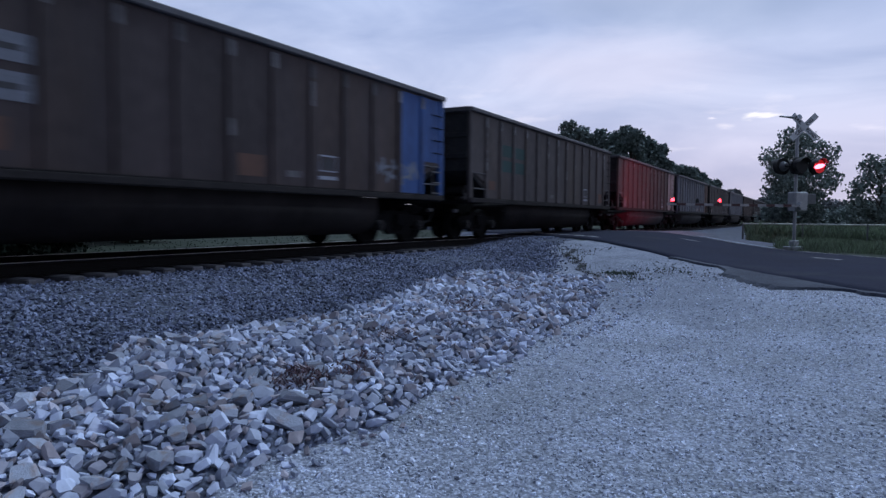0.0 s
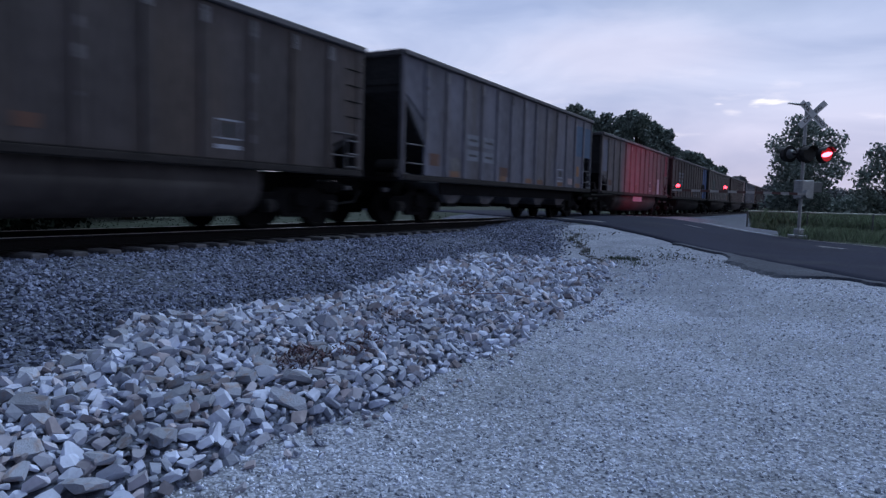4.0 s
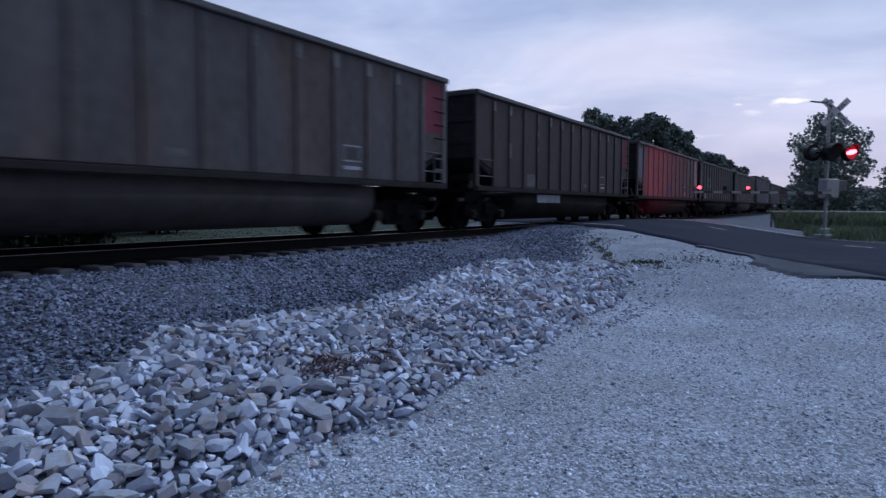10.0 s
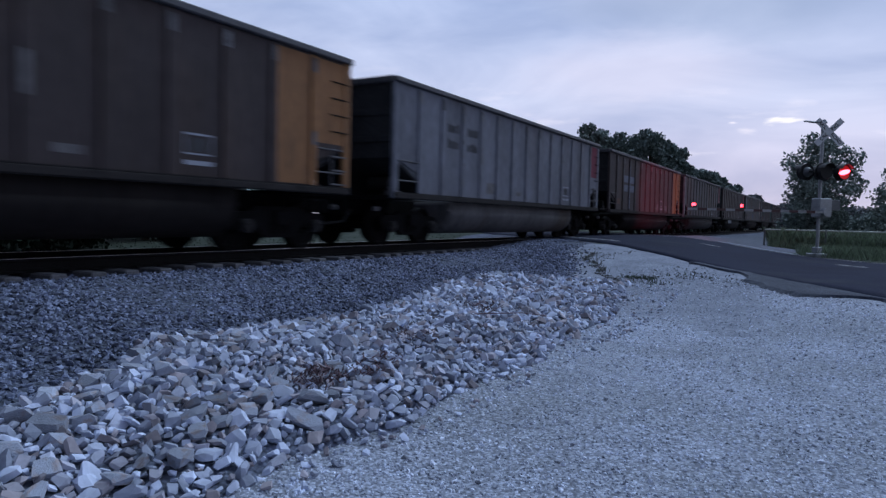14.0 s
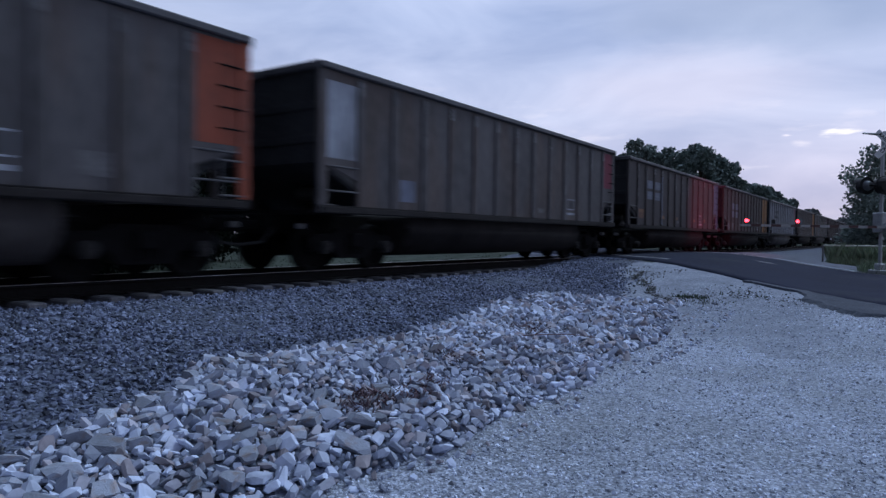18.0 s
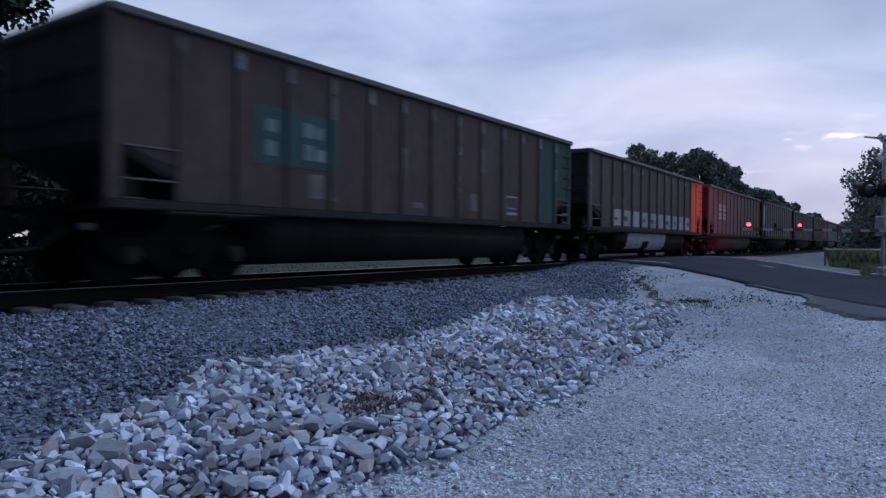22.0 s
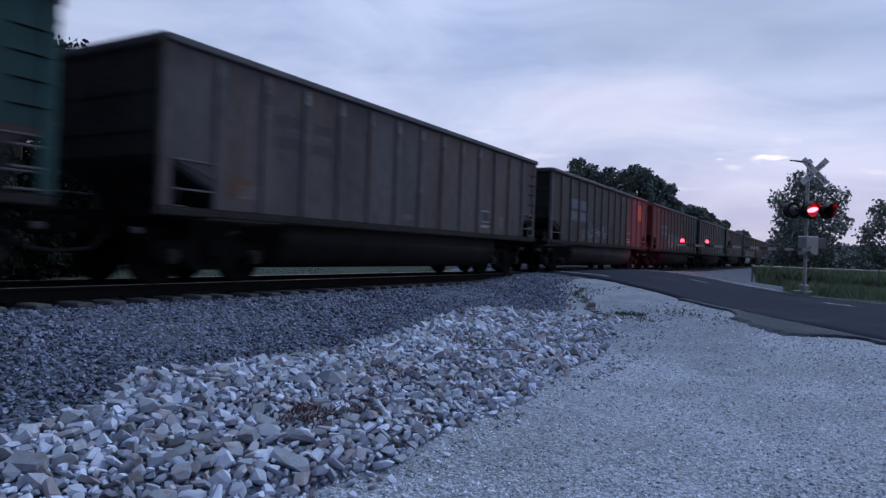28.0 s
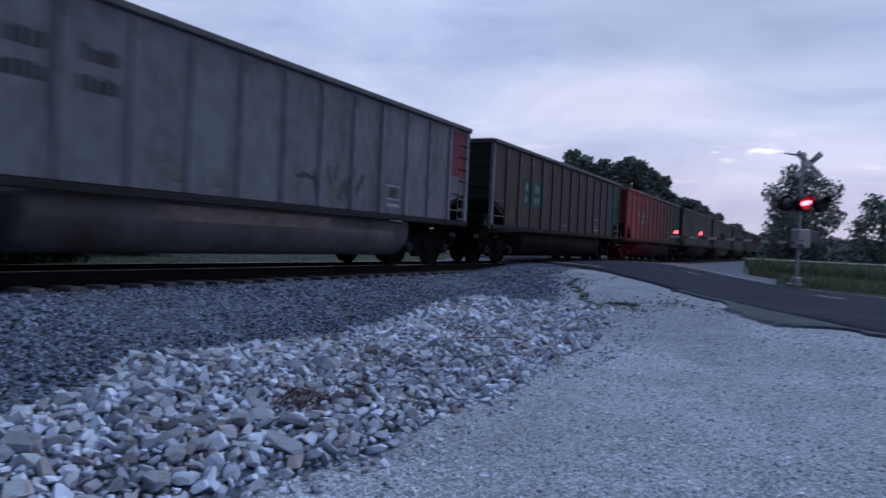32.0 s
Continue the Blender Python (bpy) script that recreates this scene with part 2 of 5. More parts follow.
M["tie"] = material("weathered_grey_tie", (0.12, 0.12, 0.13), 0.9, vary=0.3, scale=5, fine=40, object_random=0.2)
M["asphalt"] = material("dark_asphalt", (0.017, 0.021, 0.042), 0.95, spec=0.12, vary=0.25, scale=0.7, fine=60, bump=0.5, dirt=(0.029, 0.033, 0.049), dirt_at=0.56)
M["paint_line"] = material("worn_white_road_paint", (0.5, 0.5, 0.5), 0.8, vary=0.4, scale=3, fine=25, dirt=(0.12, 0.12, 0.12), dirt_at=0.5)
M["galvanised"] = material("galvanised_steel", (0.38, 0.40, 0.42), 0.5, 0.5, vary=0.2, scale=4, fine=30, bump=0.1)
M["dark_steel"] = material("grimy_steel_and_shade", (0.007, 0.0065, 0.007), 0.9, 0.0, spec=0.1, vary=0.4, scale=3, fine=20)
M["black"] = material("flat_black_paint", (0.008, 0.008, 0.009), 0.7, vary=0.2, scale=3, fine=20)
M["barrel"] = material("dull_black_barrel", (0.03, 0.028, 0.028), 0.7, vary=0.2, scale=3, fine=20)
M["white"] = material("weathered_white_paint", (0.85, 0.86, 0.88), 0.6, vary=0.12, scale=3, fine=20, dirt=(0.6, 0.6, 0.6), dirt_at=0.62)
M["bark"] = material("grey_bark", (0.09, 0.075, 0.06), 0.95, vary=0.4, scale=4, fine=25, bump=0.8)
# near-black leaf copy: the shade behind the train is in its colour
M["leaf_shade"] = material("shade_tinted_leaves", (0.012, 0.02, 0.013), 0.8, vary=0.2, scale=0.5, fine=5, bump=0, island=0.45, spec=0.2)
# distance haze mixed into this pale leaf colour
M["leaf_far"] = material("haze_tinted_far_leaves", (0.21, 0.225, 0.235), 0.8, vary=0.2, scale=0.3, fine=3, bump=0, island=0.3, spec=0.1)
M["leaf_mast"] = material("soft_grey_green_leaves", (0.225, 0.28, 0.255), 0.7, vary=0.2, scale=0.5, fine=5, bump=0, island=0.45)
M["leaf"] = material("dusk_green_leaves", (0.18, 0.23, 0.215), 0.7, vary=0.2, scale=0.5, fine=5, bump=0, island=0.45)
M["grass"] = material("meadow_grass", (0.060, 0.072, 0.058), 0.95, vary=0.3, scale=0.5, fine=6, bump=0, spec=0.02)
M["far_blade"] = material("dull_far_grass", (0.036, 0.044, 0.034), 0.95, vary=0.25, scale=0.5, fine=6, bump=0, island=0.15, spec=0.02)
M["blade"] = material("soft_grass_blades", (0.20, 0.26, 0.17), 0.9, vary=0.3, scale=0.5, fine=6, bump=0, island=0.35)
M["lit"] = glow("lit_red_lens", (1.0, 0.05, 0.085), 16.0)
# rim glow stands for the red halo round a lit lamp
M["halo_rim"] = glow("red_halo_on_lens_rim", (1.0, 0.02, 0.03), 0.28)
M["lit_small"] = glow("lit_red_gate_lamp", (1.0, 0.035, 0.06), 9.0)
# both gate paints darkened to hold the shade on the arm
M["arm_white"] = material("shade_dimmed_white_gate_paint", (0.36, 0.36, 0.37), 0.6, vary=0.2, scale=3, fine=20)
M["arm_red"] = material("shade_dimmed_red_gate_paint", (0.075, 0.028, 0.03), 0.6, vary=0.2, scale=3, fine=20)


# ---- mesh helpers ----
def part(name, bm, mat, parent=None, label="", m=None):
    me = bpy.data.meshes.new(name)
    bm.to_mesh(me)
    bm.free()
    me.materials.append(mat)
    ob = new(name, me)
    if parent is not None:
        ob.parent = parent
    if m is not None:
        ob.matrix_basis = m
    if label:
        tagged(ob, label)
    return ob


def shared(name, me, parent, m):
    ob = new(name, me)
    ob.parent = parent
    ob.matrix_basis = m
    return ob


def box(bm, x0, y0, z0, x1, y1, z1, bevel=0.0):
    r = bmesh.ops.create_cube(bm, size=1.0, matrix=Matrix.Translation(((x0 + x1) / 2, (y0 + y1) / 2, (z0 + z1) / 2)) @ Matrix.Diagonal((abs(x1 - x0), abs(y1 - y0), abs(z1 - z0), 1)))
    if bevel:
        edges = list({e for v in r["verts"] for e in v.link_edges})
        bmesh.ops.bevel(bm, geom=edges, offset=bevel, segments=1, affect="EDGES")
    return bm


def boxed(*a, bevel=0.0):
    return box(bmesh.new(), *a, bevel=bevel)


def rod(bm, a, b, r, n=8, r2=None):
    a, b = Vector(a), Vector(b)
    m = Matrix.Translation((a + b) / 2) @ (b - a).to_track_quat("Z", "Y").to_matrix().to_4x4()
    bmesh.ops.create_cone(bm, cap_ends=True, segments=n, radius1=r, radius2=r if r2 is None else r2, depth=(b - a).length, matrix=m)
    return bm


def prism(bm, outline, axis_from, axis_to, place):
    """A solid from an outline of (u, v) pairs, carried from one depth to another; place(u, v, d) gives the point."""
    a = [bm.verts.new(place(u, v, axis_from)) for u, v in outline]
    b = [bm.verts.new(place(u, v, axis_to)) for u, v in outline]
    n = len(outline)
    bm.faces.new(a)
    bm.faces.new(b[::-1])
    for i in range(n):
        bm.faces.new((a[i], b[i], b[(i + 1) % n], a[(i + 1) % n]))
    bmesh.ops.recalc_face_normals(bm, faces=bm.faces)
    return bm


def scatter_mesh(name, places, sizes, shapes, mat, flat=0.7, seed=1, tilt=0.2):
    """Many small stones joined in one mesh, each turned at random."""
    rng = np.random.default_rng(seed)
    V, F, base = [], [], 0
    for p, s in zip(places, sizes):
        verts, faces = shapes[rng.integers(len(shapes))]
        a = rng.uniform(0, 2 * math.pi, 3)
        rot = np.array(Euler(((a[0] - math.pi) * tilt, (a[1] - math.pi) * tilt, a[2])).to_matrix())
        q = (verts * (s * rng.uniform(0.7, 1.3, 3) * (1, 1, flat))) @ rot.T + p
        V.append(q)
        F.append(faces + base)
        base += len(verts)
    me = bpy.data.meshes.new(name)
    V, F = np.concatenate(V), np.concatenate(F)
    me.vertices.add(len(V))
    me.vertices.foreach_set("co", V.ravel())
    me.loops.add(F.size)
    me.loops.foreach_set("vertex_index", F.ravel())
    me.polygons.add(len(F))
    me.polygons.foreach_set("loop_start", np.arange(0, F.size, 3))
    me.polygons.foreach_set("loop_total", np.full(len(F), 3))
    me.polygons.foreach_set("use_smooth", np.zeros(len(F), bool))
    me.update(calc_edges=True)
    me.validate()
    me.materials.append(mat)
    return new(name, me)


def stone_shapes(count, points, seed, cuts=4):
    """Angular broken stones: blunt lumps with flat faces broken off."""
    rng = np.random.default_rng(seed)
    shapes = []
    for _ in range(count):
        i = np.arange(points) + 0.5
        phi, th = np.arccos(1 - 2 * i / points), i * 2.399963
        q = np.stack([np.cos(th) * np.sin(phi), np.sin(th) * np.sin(phi), np.cos(phi)], 1)
        q = q + rng.normal(0, 0.20, q.shape)
        q = q / ((np.abs(q) ** 4).sum(1) ** 0.25)[:, None] * rng.uniform(0.82, 1.0, (points, 1))
        q = q * (rng.uniform(0.8, 1.15), rng.uniform(0.65, 0.95), 1)
        for _ in range(cuts):
            n = rng.normal(size=3) * (1, 1, 0.8)
            n /= np.linalg.norm(n)
            d = q @ n
            limit = d.max() * rng.uniform(0.45, 0.75)
            q = q - np.outer(np.maximum(d - limit, 0), n)
        bm = bmesh.new()
        for p in q:
            bm.verts.new(p * 0.52)
        bmesh.ops.convex_hull(bm, input=bm.verts)
        loose = [v for v in bm.verts if not v.link_faces]
        bmesh.ops.delete(bm, geom=loose, context="VERTS")
        bmesh.ops.triangulate(bm, faces=bm.faces)
        bm.verts.index_update()
        shapes.append((np.array([v.co[:] for v in bm.verts]), np.array([[v.index for v in f.verts] for f in bm.faces])))
        bm.free()
    return shapes


def broken_shapes(count, seed, cuts=5):
    """Angular slabs of broken limestone: uneven blocks with corners and edges struck off along flat planes."""
    rng = np.random.default_rng(seed)
    shapes = []
    for _ in range(count):
        bm = bmesh.new()
        bmesh.ops.create_cube(bm, size=1.0)
        for v in bm.verts:
            v.co = Vector(v.co[:]) * 0.96 + Vector(rng.normal(0, 0.13, 3).tolist())
            v.co.y *= rng.uniform(0.7, 0.95)
        bmesh.ops.convex_hull(bm, input=bm.verts)
        for _ in range(cuts):
            n = rng.normal(size=3)
            n /= np.linalg.norm(n)
            reach = max(float(np.dot(v.co[:], n)) for v in bm.verts)
            bmesh.ops.bisect_plane(bm, geom=bm.verts[:] + bm.edges[:] + bm.faces[:], plane_co=Vector((n * reach * rng.uniform(0.62, 0.86)).tolist()), plane_no=Vector(n.tolist()), clear_outer=True)
            bmesh.ops.convex_hull(bm, input=bm.verts)
            bmesh.ops.delete(bm, geom=[v for v in bm.verts if not v.link_faces], context="VERTS")
        bmesh.ops.remove_doubles(bm, verts=bm.verts, dist=0.03)
        pts = [v.co.copy() for v in bm.verts]
        bm.free()
        bm = bmesh.new()
        for q in pts:
            bm.verts.new(q)
        bmesh.ops.convex_hull(bm, input=bm.verts)
        bmesh.ops.delete(bm, geom=[v for v in bm.verts if not v.link_faces], context="VERTS")
        bmesh.ops.triangulate(bm, faces=bm.faces)
        bmesh.ops.recalc_face_normals(bm, faces=bm.faces)
        bm.verts.index_update()
        shapes.append((np.array([v.co[:] for v in bm.verts]), np.array([[v.index for v in f.verts] for f in bm.faces])))
        bm.free()
    return shapes


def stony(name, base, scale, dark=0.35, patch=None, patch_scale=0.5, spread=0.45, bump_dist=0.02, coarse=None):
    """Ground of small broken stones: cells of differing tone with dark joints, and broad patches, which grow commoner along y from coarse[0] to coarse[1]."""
    m = bpy.data.materials.new(name)
    m.use_nodes = True
    nt = m.node_tree
    L = nt.links.new
    b = nt.nodes["Principled BSDF"]
    b.inputs["Roughness"].default_value = 0.95
    b.inputs["Specular IOR Level"].default_value = 0.25
    tc = nt.nodes.new("ShaderNodeTexCoord")
    fac = None
    heights = []
    for k, (sc, w) in enumerate(((scale, 1.0), (scale * 2.3, 0.6))):
        v = nt.nodes.new("ShaderNodeTexVoronoi")
        v.inputs["Scale"].default_value = sc
        L(tc.outputs["Object"], v.inputs["Vector"])
        sep = nt.nodes.new("ShaderNodeSeparateColor")
        L(v.outputs["Color"], sep.inputs[0])
        r = nt.nodes.new("ShaderNodeMapRange")
        r.inputs["To Min"].default_value, r.inputs["To Max"].default_value = 1 - spread * w, 1 + spread * w
        L(sep.outputs[0], r.inputs["Value"])
        d = nt.nodes.new("ShaderNodeMapRange")
        d.inputs["From Min"].default_value, d.inputs["From Max"].default_value = 0.35, 0.75
        d.inputs["To Min"].default_value, d.inputs["To Max"].default_value = 1.0, 1 - dark * w
        L(v.outputs["Distance"], d.inputs["Value"])
        mm = nt.nodes.new("ShaderNodeMath")
        mm.operation = "MULTIPLY"
        L(r.outputs[0], mm.inputs[0])
        L(d.outputs[0], mm.inputs[1])
        heights.append(v.outputs["Distance"])
        if fac is None:
            fac = mm.outputs[0]
        else:
            m2 = nt.nodes.new("ShaderNodeMath")
            m2.operation = "MULTIPLY"
            L(fac, m2.inputs[0])
            L(mm.outputs[0], m2.inputs[1])
            fac = m2.outputs[0]
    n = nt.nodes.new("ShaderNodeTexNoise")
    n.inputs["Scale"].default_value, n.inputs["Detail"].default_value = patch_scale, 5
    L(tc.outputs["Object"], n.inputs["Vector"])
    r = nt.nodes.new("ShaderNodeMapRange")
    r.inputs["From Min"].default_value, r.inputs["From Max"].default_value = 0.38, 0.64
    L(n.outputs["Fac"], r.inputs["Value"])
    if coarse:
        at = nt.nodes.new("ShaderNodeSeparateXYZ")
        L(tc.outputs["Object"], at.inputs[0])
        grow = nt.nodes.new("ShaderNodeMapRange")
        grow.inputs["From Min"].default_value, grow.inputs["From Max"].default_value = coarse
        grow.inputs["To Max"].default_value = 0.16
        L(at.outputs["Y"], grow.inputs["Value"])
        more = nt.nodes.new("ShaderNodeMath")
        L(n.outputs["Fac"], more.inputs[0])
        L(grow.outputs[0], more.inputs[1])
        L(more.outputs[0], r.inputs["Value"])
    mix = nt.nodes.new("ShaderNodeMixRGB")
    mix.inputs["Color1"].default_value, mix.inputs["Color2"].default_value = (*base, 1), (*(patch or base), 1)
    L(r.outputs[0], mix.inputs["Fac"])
    col = nt.nodes.new("ShaderNodeMixRGB")
    col.blend_type = "MULTIPLY"
    col.inputs["Fac"].default_value = 1
    L(mix.outputs[0], col.inputs["Color1"])
    L(fac, col.inputs["Color2"])
    L(col.outputs[0], b.inputs["Base Color"])
    bp = nt.nodes.new("ShaderNodeBump")
    bp.invert = True
    bp.inputs["Strength"].default_value, bp.inputs["Distance"].default_value = 0.8, bump_dist
    L(heights[0], bp.inputs["Height"])
    L(bp.outputs[0], b.inputs["Normal"])
    return m


# ---- ground, road and track ----
def axis_lines(lo, hi, step, far):
    mid = list(np.arange(lo, hi + 1e-6, step))
    out_hi, out_lo, d = [], [], step
    v = hi
    while v < far:
        d *= 1.35
        v += d
        out_hi.append(v)
    d, v = step, lo
    while v > -far:
        d *= 1.35
        v -= d
        out_lo.append(v)
    return out_lo[::-1] + mid + out_hi


def bank_edge(y):
    """Where the ballast ends and the pale bank by the crossing begins."""
    return -5.17 - 0.39 * (y - 14.36)


def lot_edge(x, y):
    """True on the crushed-stone lot."""
    w = 0.5 * noise.noise((x * 0.6, y * 0.6, 3)) + 0.2 * noise.noise((x * 2.1, y * 2.1, 8))
    n = across(x, y)
    return x > TRACK_X + 4.6 - 1.0 * smooth(11, 15, y) + w and n < ROAD_NEAR + 1 and x < 26 + w and y > -30


def make_ground():
    xs, ys = axis_lines(-16, 8, 0.3, 2500), axis_lines(-2, 38, 0.3, 2500)
    V = []
    for y in ys:
        for x in xs:
            z = ground_z(x, y) + 0.03 * noise.noise((x * 0.45, y * 0.45, 0)) + 0.012 * noise.noise((x * 1.9, y * 1.9, 5))
            V.append((x, y, z))
    F, mats = [], []
    nx = len(xs)
    for j in range(len(ys) - 1):
        for i in range(nx - 1):
            F.append((j * nx + i, j * nx + i + 1, (j + 1) * nx + i + 1, (j + 1) * nx + i))
            x, y = (xs[i] + xs[i + 1]) / 2, (ys[j] + ys[j + 1]) / 2
            n = across(x, y)
            w = 0.4 * noise.noise((x * 0.8, y * 0.8, 1))
            if abs(x - TRACK_X) < 4.5 - (1.0 * smooth(11, 15, y) if x > TRACK_X else 0) + w + (1.7 - 1.7 * smooth(3.0, 4.6, y) if x > TRACK_X and y > -6 else 0) and -250 < y < 900 or 11 < y < 19.5 and TRACK_X < x < bank_edge(y) + 0.6 * w:
                k = 1
            elif lot_edge(x, y):
                k = 2 if n < 6.3 + 2 * w or x > -1.0 + w else 3
            elif ROAD_FAR - 1 < n < ROAD_FAR + 34 + w and (-3.0 if y > 35 else -1.6) + w > x > TRACK_X:
                k = 4
            else:
                k = 0
            mats.append(k)
    me = bpy.data.meshes.new("ground")
    me.from_pydata(V, [], F)
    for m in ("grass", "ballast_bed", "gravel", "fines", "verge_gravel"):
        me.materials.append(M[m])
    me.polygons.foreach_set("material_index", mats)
    me.polygons.foreach_set("use_smooth", [True] * len(F))
    ob = new("ground", me)
    tagged(ob, "grass land with a pale crushed-stone lot beside the railway", "ground", kind="structure")


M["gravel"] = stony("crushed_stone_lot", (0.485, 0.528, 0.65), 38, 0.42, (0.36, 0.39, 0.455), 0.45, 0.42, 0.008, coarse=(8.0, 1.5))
M["fines"] = stony("packed_pale_fines", (0.345, 0.375, 0.455), 22, 0.25, (0.26, 0.285, 0.35), 1.3, 0.22, 0.012)
M["ballast_bed"] = stony("ballast_bed", (0.16, 0.184, 0.26), 19, 0.45, (0.13, 0.148, 0.2), 0.8, 0.4, 0.03)
M["verge_gravel"] = stony("grey_shoulder_gravel", (0.145, 0.16, 0.21), 12, 0.3, (0.115, 0.13, 0.165), 0.5, 0.3, 0.02)
make_ground()


def at_road(n, s):
    return 0.694 * n - 0.72 * s, 0.72 * n + 0.694 * s


def near_edge(s):
    """The road's near edge, with the worn apron where the lot joins it."""
    e = ROAD_NEAR + 0.12 * noise.noise((s * 0.9, 0, 0)) + 0.05 * noise.noise((s * 3, 4, 0))
    e -= 0.85 * (1 - smooth(7.2, 11.2, s))
    return e + 0.12 * noise.noise((s * 2.2, 7, 0)) + 0.05 * noise.noise((s * 6.0, 2, 0))


def make_road():
    S = [-140, -100, -70, -50, -35] + list(np.arange(-25, 30, 0.5)) + [32, 36, 42, 50, 65, 90, 130]
    cols = 20
    bm = bmesh.new()
    grid = []
    for s in S:
        lo, hi = near_edge(s), ROAD_FAR + 0.08 * noise.noise((s, 9, 0))
        row = []
        for i in range(cols + 1):
            n = lo + (hi - lo) * i / cols
            x, y = at_road(n, s)
            crown = 0.05 * (1 - ((i / cols) * 2 - 1) ** 2)
            z = road_z(x) + 0.045 + crown
            row.append(bm.verts.new((x, y, z)))
        x, y = at_road(lo - 0.05, s)
        skirt = bm.verts.new((x, y, ground_z(x, y) - 0.1))
        x, y = at_road(hi + 0.05, s)
        grid.append([skirt] + row + [bm.verts.new((x, y, ground_z(x, y) - 0.1))])
    for a, b in zip(grid, grid[1:]):
        for i in range(len(a) - 1):
            bm.faces.new((a[i], b[i], b[i + 1], a[i + 1]))
    bmesh.ops.recalc_face_normals(bm, faces=bm.faces)
    for f in bm.faces:
        f.smooth = True
    ob = part("road", bm, M["asphalt"])
    tagged(ob, "dark asphalt road rising to the railway crossing", "road", kind="structure")
    return ob


road = make_road()


def make_apron():
    """The worn strip where wheels have carried asphalt and dust on to the lot."""
    bm = bmesh.new()
    rows = []
    for s in np.arange(2.0, 14.5, 0.12):
        reach = 0.30 + 1.15 * smooth(8.8, 9.9, s) * (1 - smooth(11.0, 12.8, s)) + 0.25 * noise.noise((s * 1.3, 3, 0)) + 0.16 * noise.noise((s * 4.2, 9, 0))
        row = []
        for i in range(9):
            n = near_edge(s) + 0.1 - max(0.02, reach) * i / 8
            x, y = at_road(n, s)
            row.append(bm.verts.new((x, y, ground_z(x, y) + 0.05 - (0.07 if i == 8 else 0.0) + 0.03 * noise.noise((x * 0.45, y * 0.45, 0)))))
        rows.append(row)
    for a, b in zip(rows, rows[1:]):
        for i in range(8):
            bm.faces.new((a[i], b[i], b[i + 1], a[i + 1]))
    bmesh.ops.recalc_face_normals(bm, faces=bm.faces)
    part("worn_apron", bm, M["apron"], road, "worn grey edge of broken asphalt")


M["apron"] = stony("broken_asphalt_edge", (0.062, 0.072, 0.10), 40, 0.3, (0.10, 0.112, 0.145), 1.1, 0.3, 0.008)
make_apron()


def road_strip(name, n0, n1, s0, s1, mat, lift, label, parent=None):
    bm = bmesh.new()
    rows = []
    k = max(2, int(abs(s1 - s0) / 0.5))
    for j in range(k + 1):
        s = s0 + (s1 - s0) * j / k
        r = []
        for n in (n0, n1):
            x, y = at_road(n, s)
            i = (n - ROAD_NEAR) / (ROAD_FAR - ROAD_NEAR)
            crown = 0.05 * (1 - (i * 2 - 1) ** 2) if 0 < i < 1 else 0
            r.append((x, y, road_z(x) + 0.045 + crown))
        rows.append(r)
    vs = [[bm.verts.new((p[0], p[1], p[2] + lift)) for p in r] + [bm.verts.new((p[0], p[1], p[2] - 0.01)) for p in r] for r in rows]
    for a, b in zip(vs, vs[1:]):
        bm.faces.new((a[0], a[1], b[1], b[0]))
        bm.faces.new((a[0], b[0], b[2], a[2]))
        bm.faces.new((a[1], a[3], b[3], b[1]))
    bmesh.ops.recalc_face_normals(bm, faces=bm.faces)
    return part(name, bm, mat, parent, label)


road_strip("edge_line", ROAD_FAR - 0.30, ROAD_FAR - 0.2, -40, 33, M["paint_line"], 0.006, "worn white edge line", road)
for s0, s1 in ((14.9, 15.9), (21.0, 22.2)):
    road_strip("centre_dash", 16.30, 16.42, s0, s1, M["paint_line"], 0.006, "worn remains of the centre line", road)
road_strip("pale_shoulder", ROAD_FAR + 0.02, ROAD_FAR + 0.5, 21.5, 26, M["fines"], 0.01, "pale stone shoulder", road)
road_strip("edge_line", ROAD_NEAR + 0.9, ROAD_NEAR + 1.02, 20, 26, M["paint_line"], 0.006, "worn white edge line", road)


def rail_profile():
    return [(-0.075, 0.0), (0.075, 0.0), (0.075, 0.012), (0.012, 0.03), (0.010, 0.135), (0.036, 0.145), (0.036, 0.172), (0.028, 0.18),
            (-0.028, 0.18), (-0.036, 0.172), (-0.036, 0.145), (-0.010, 0.135), (-0.012, 0.03), (-0.075, 0.012)]


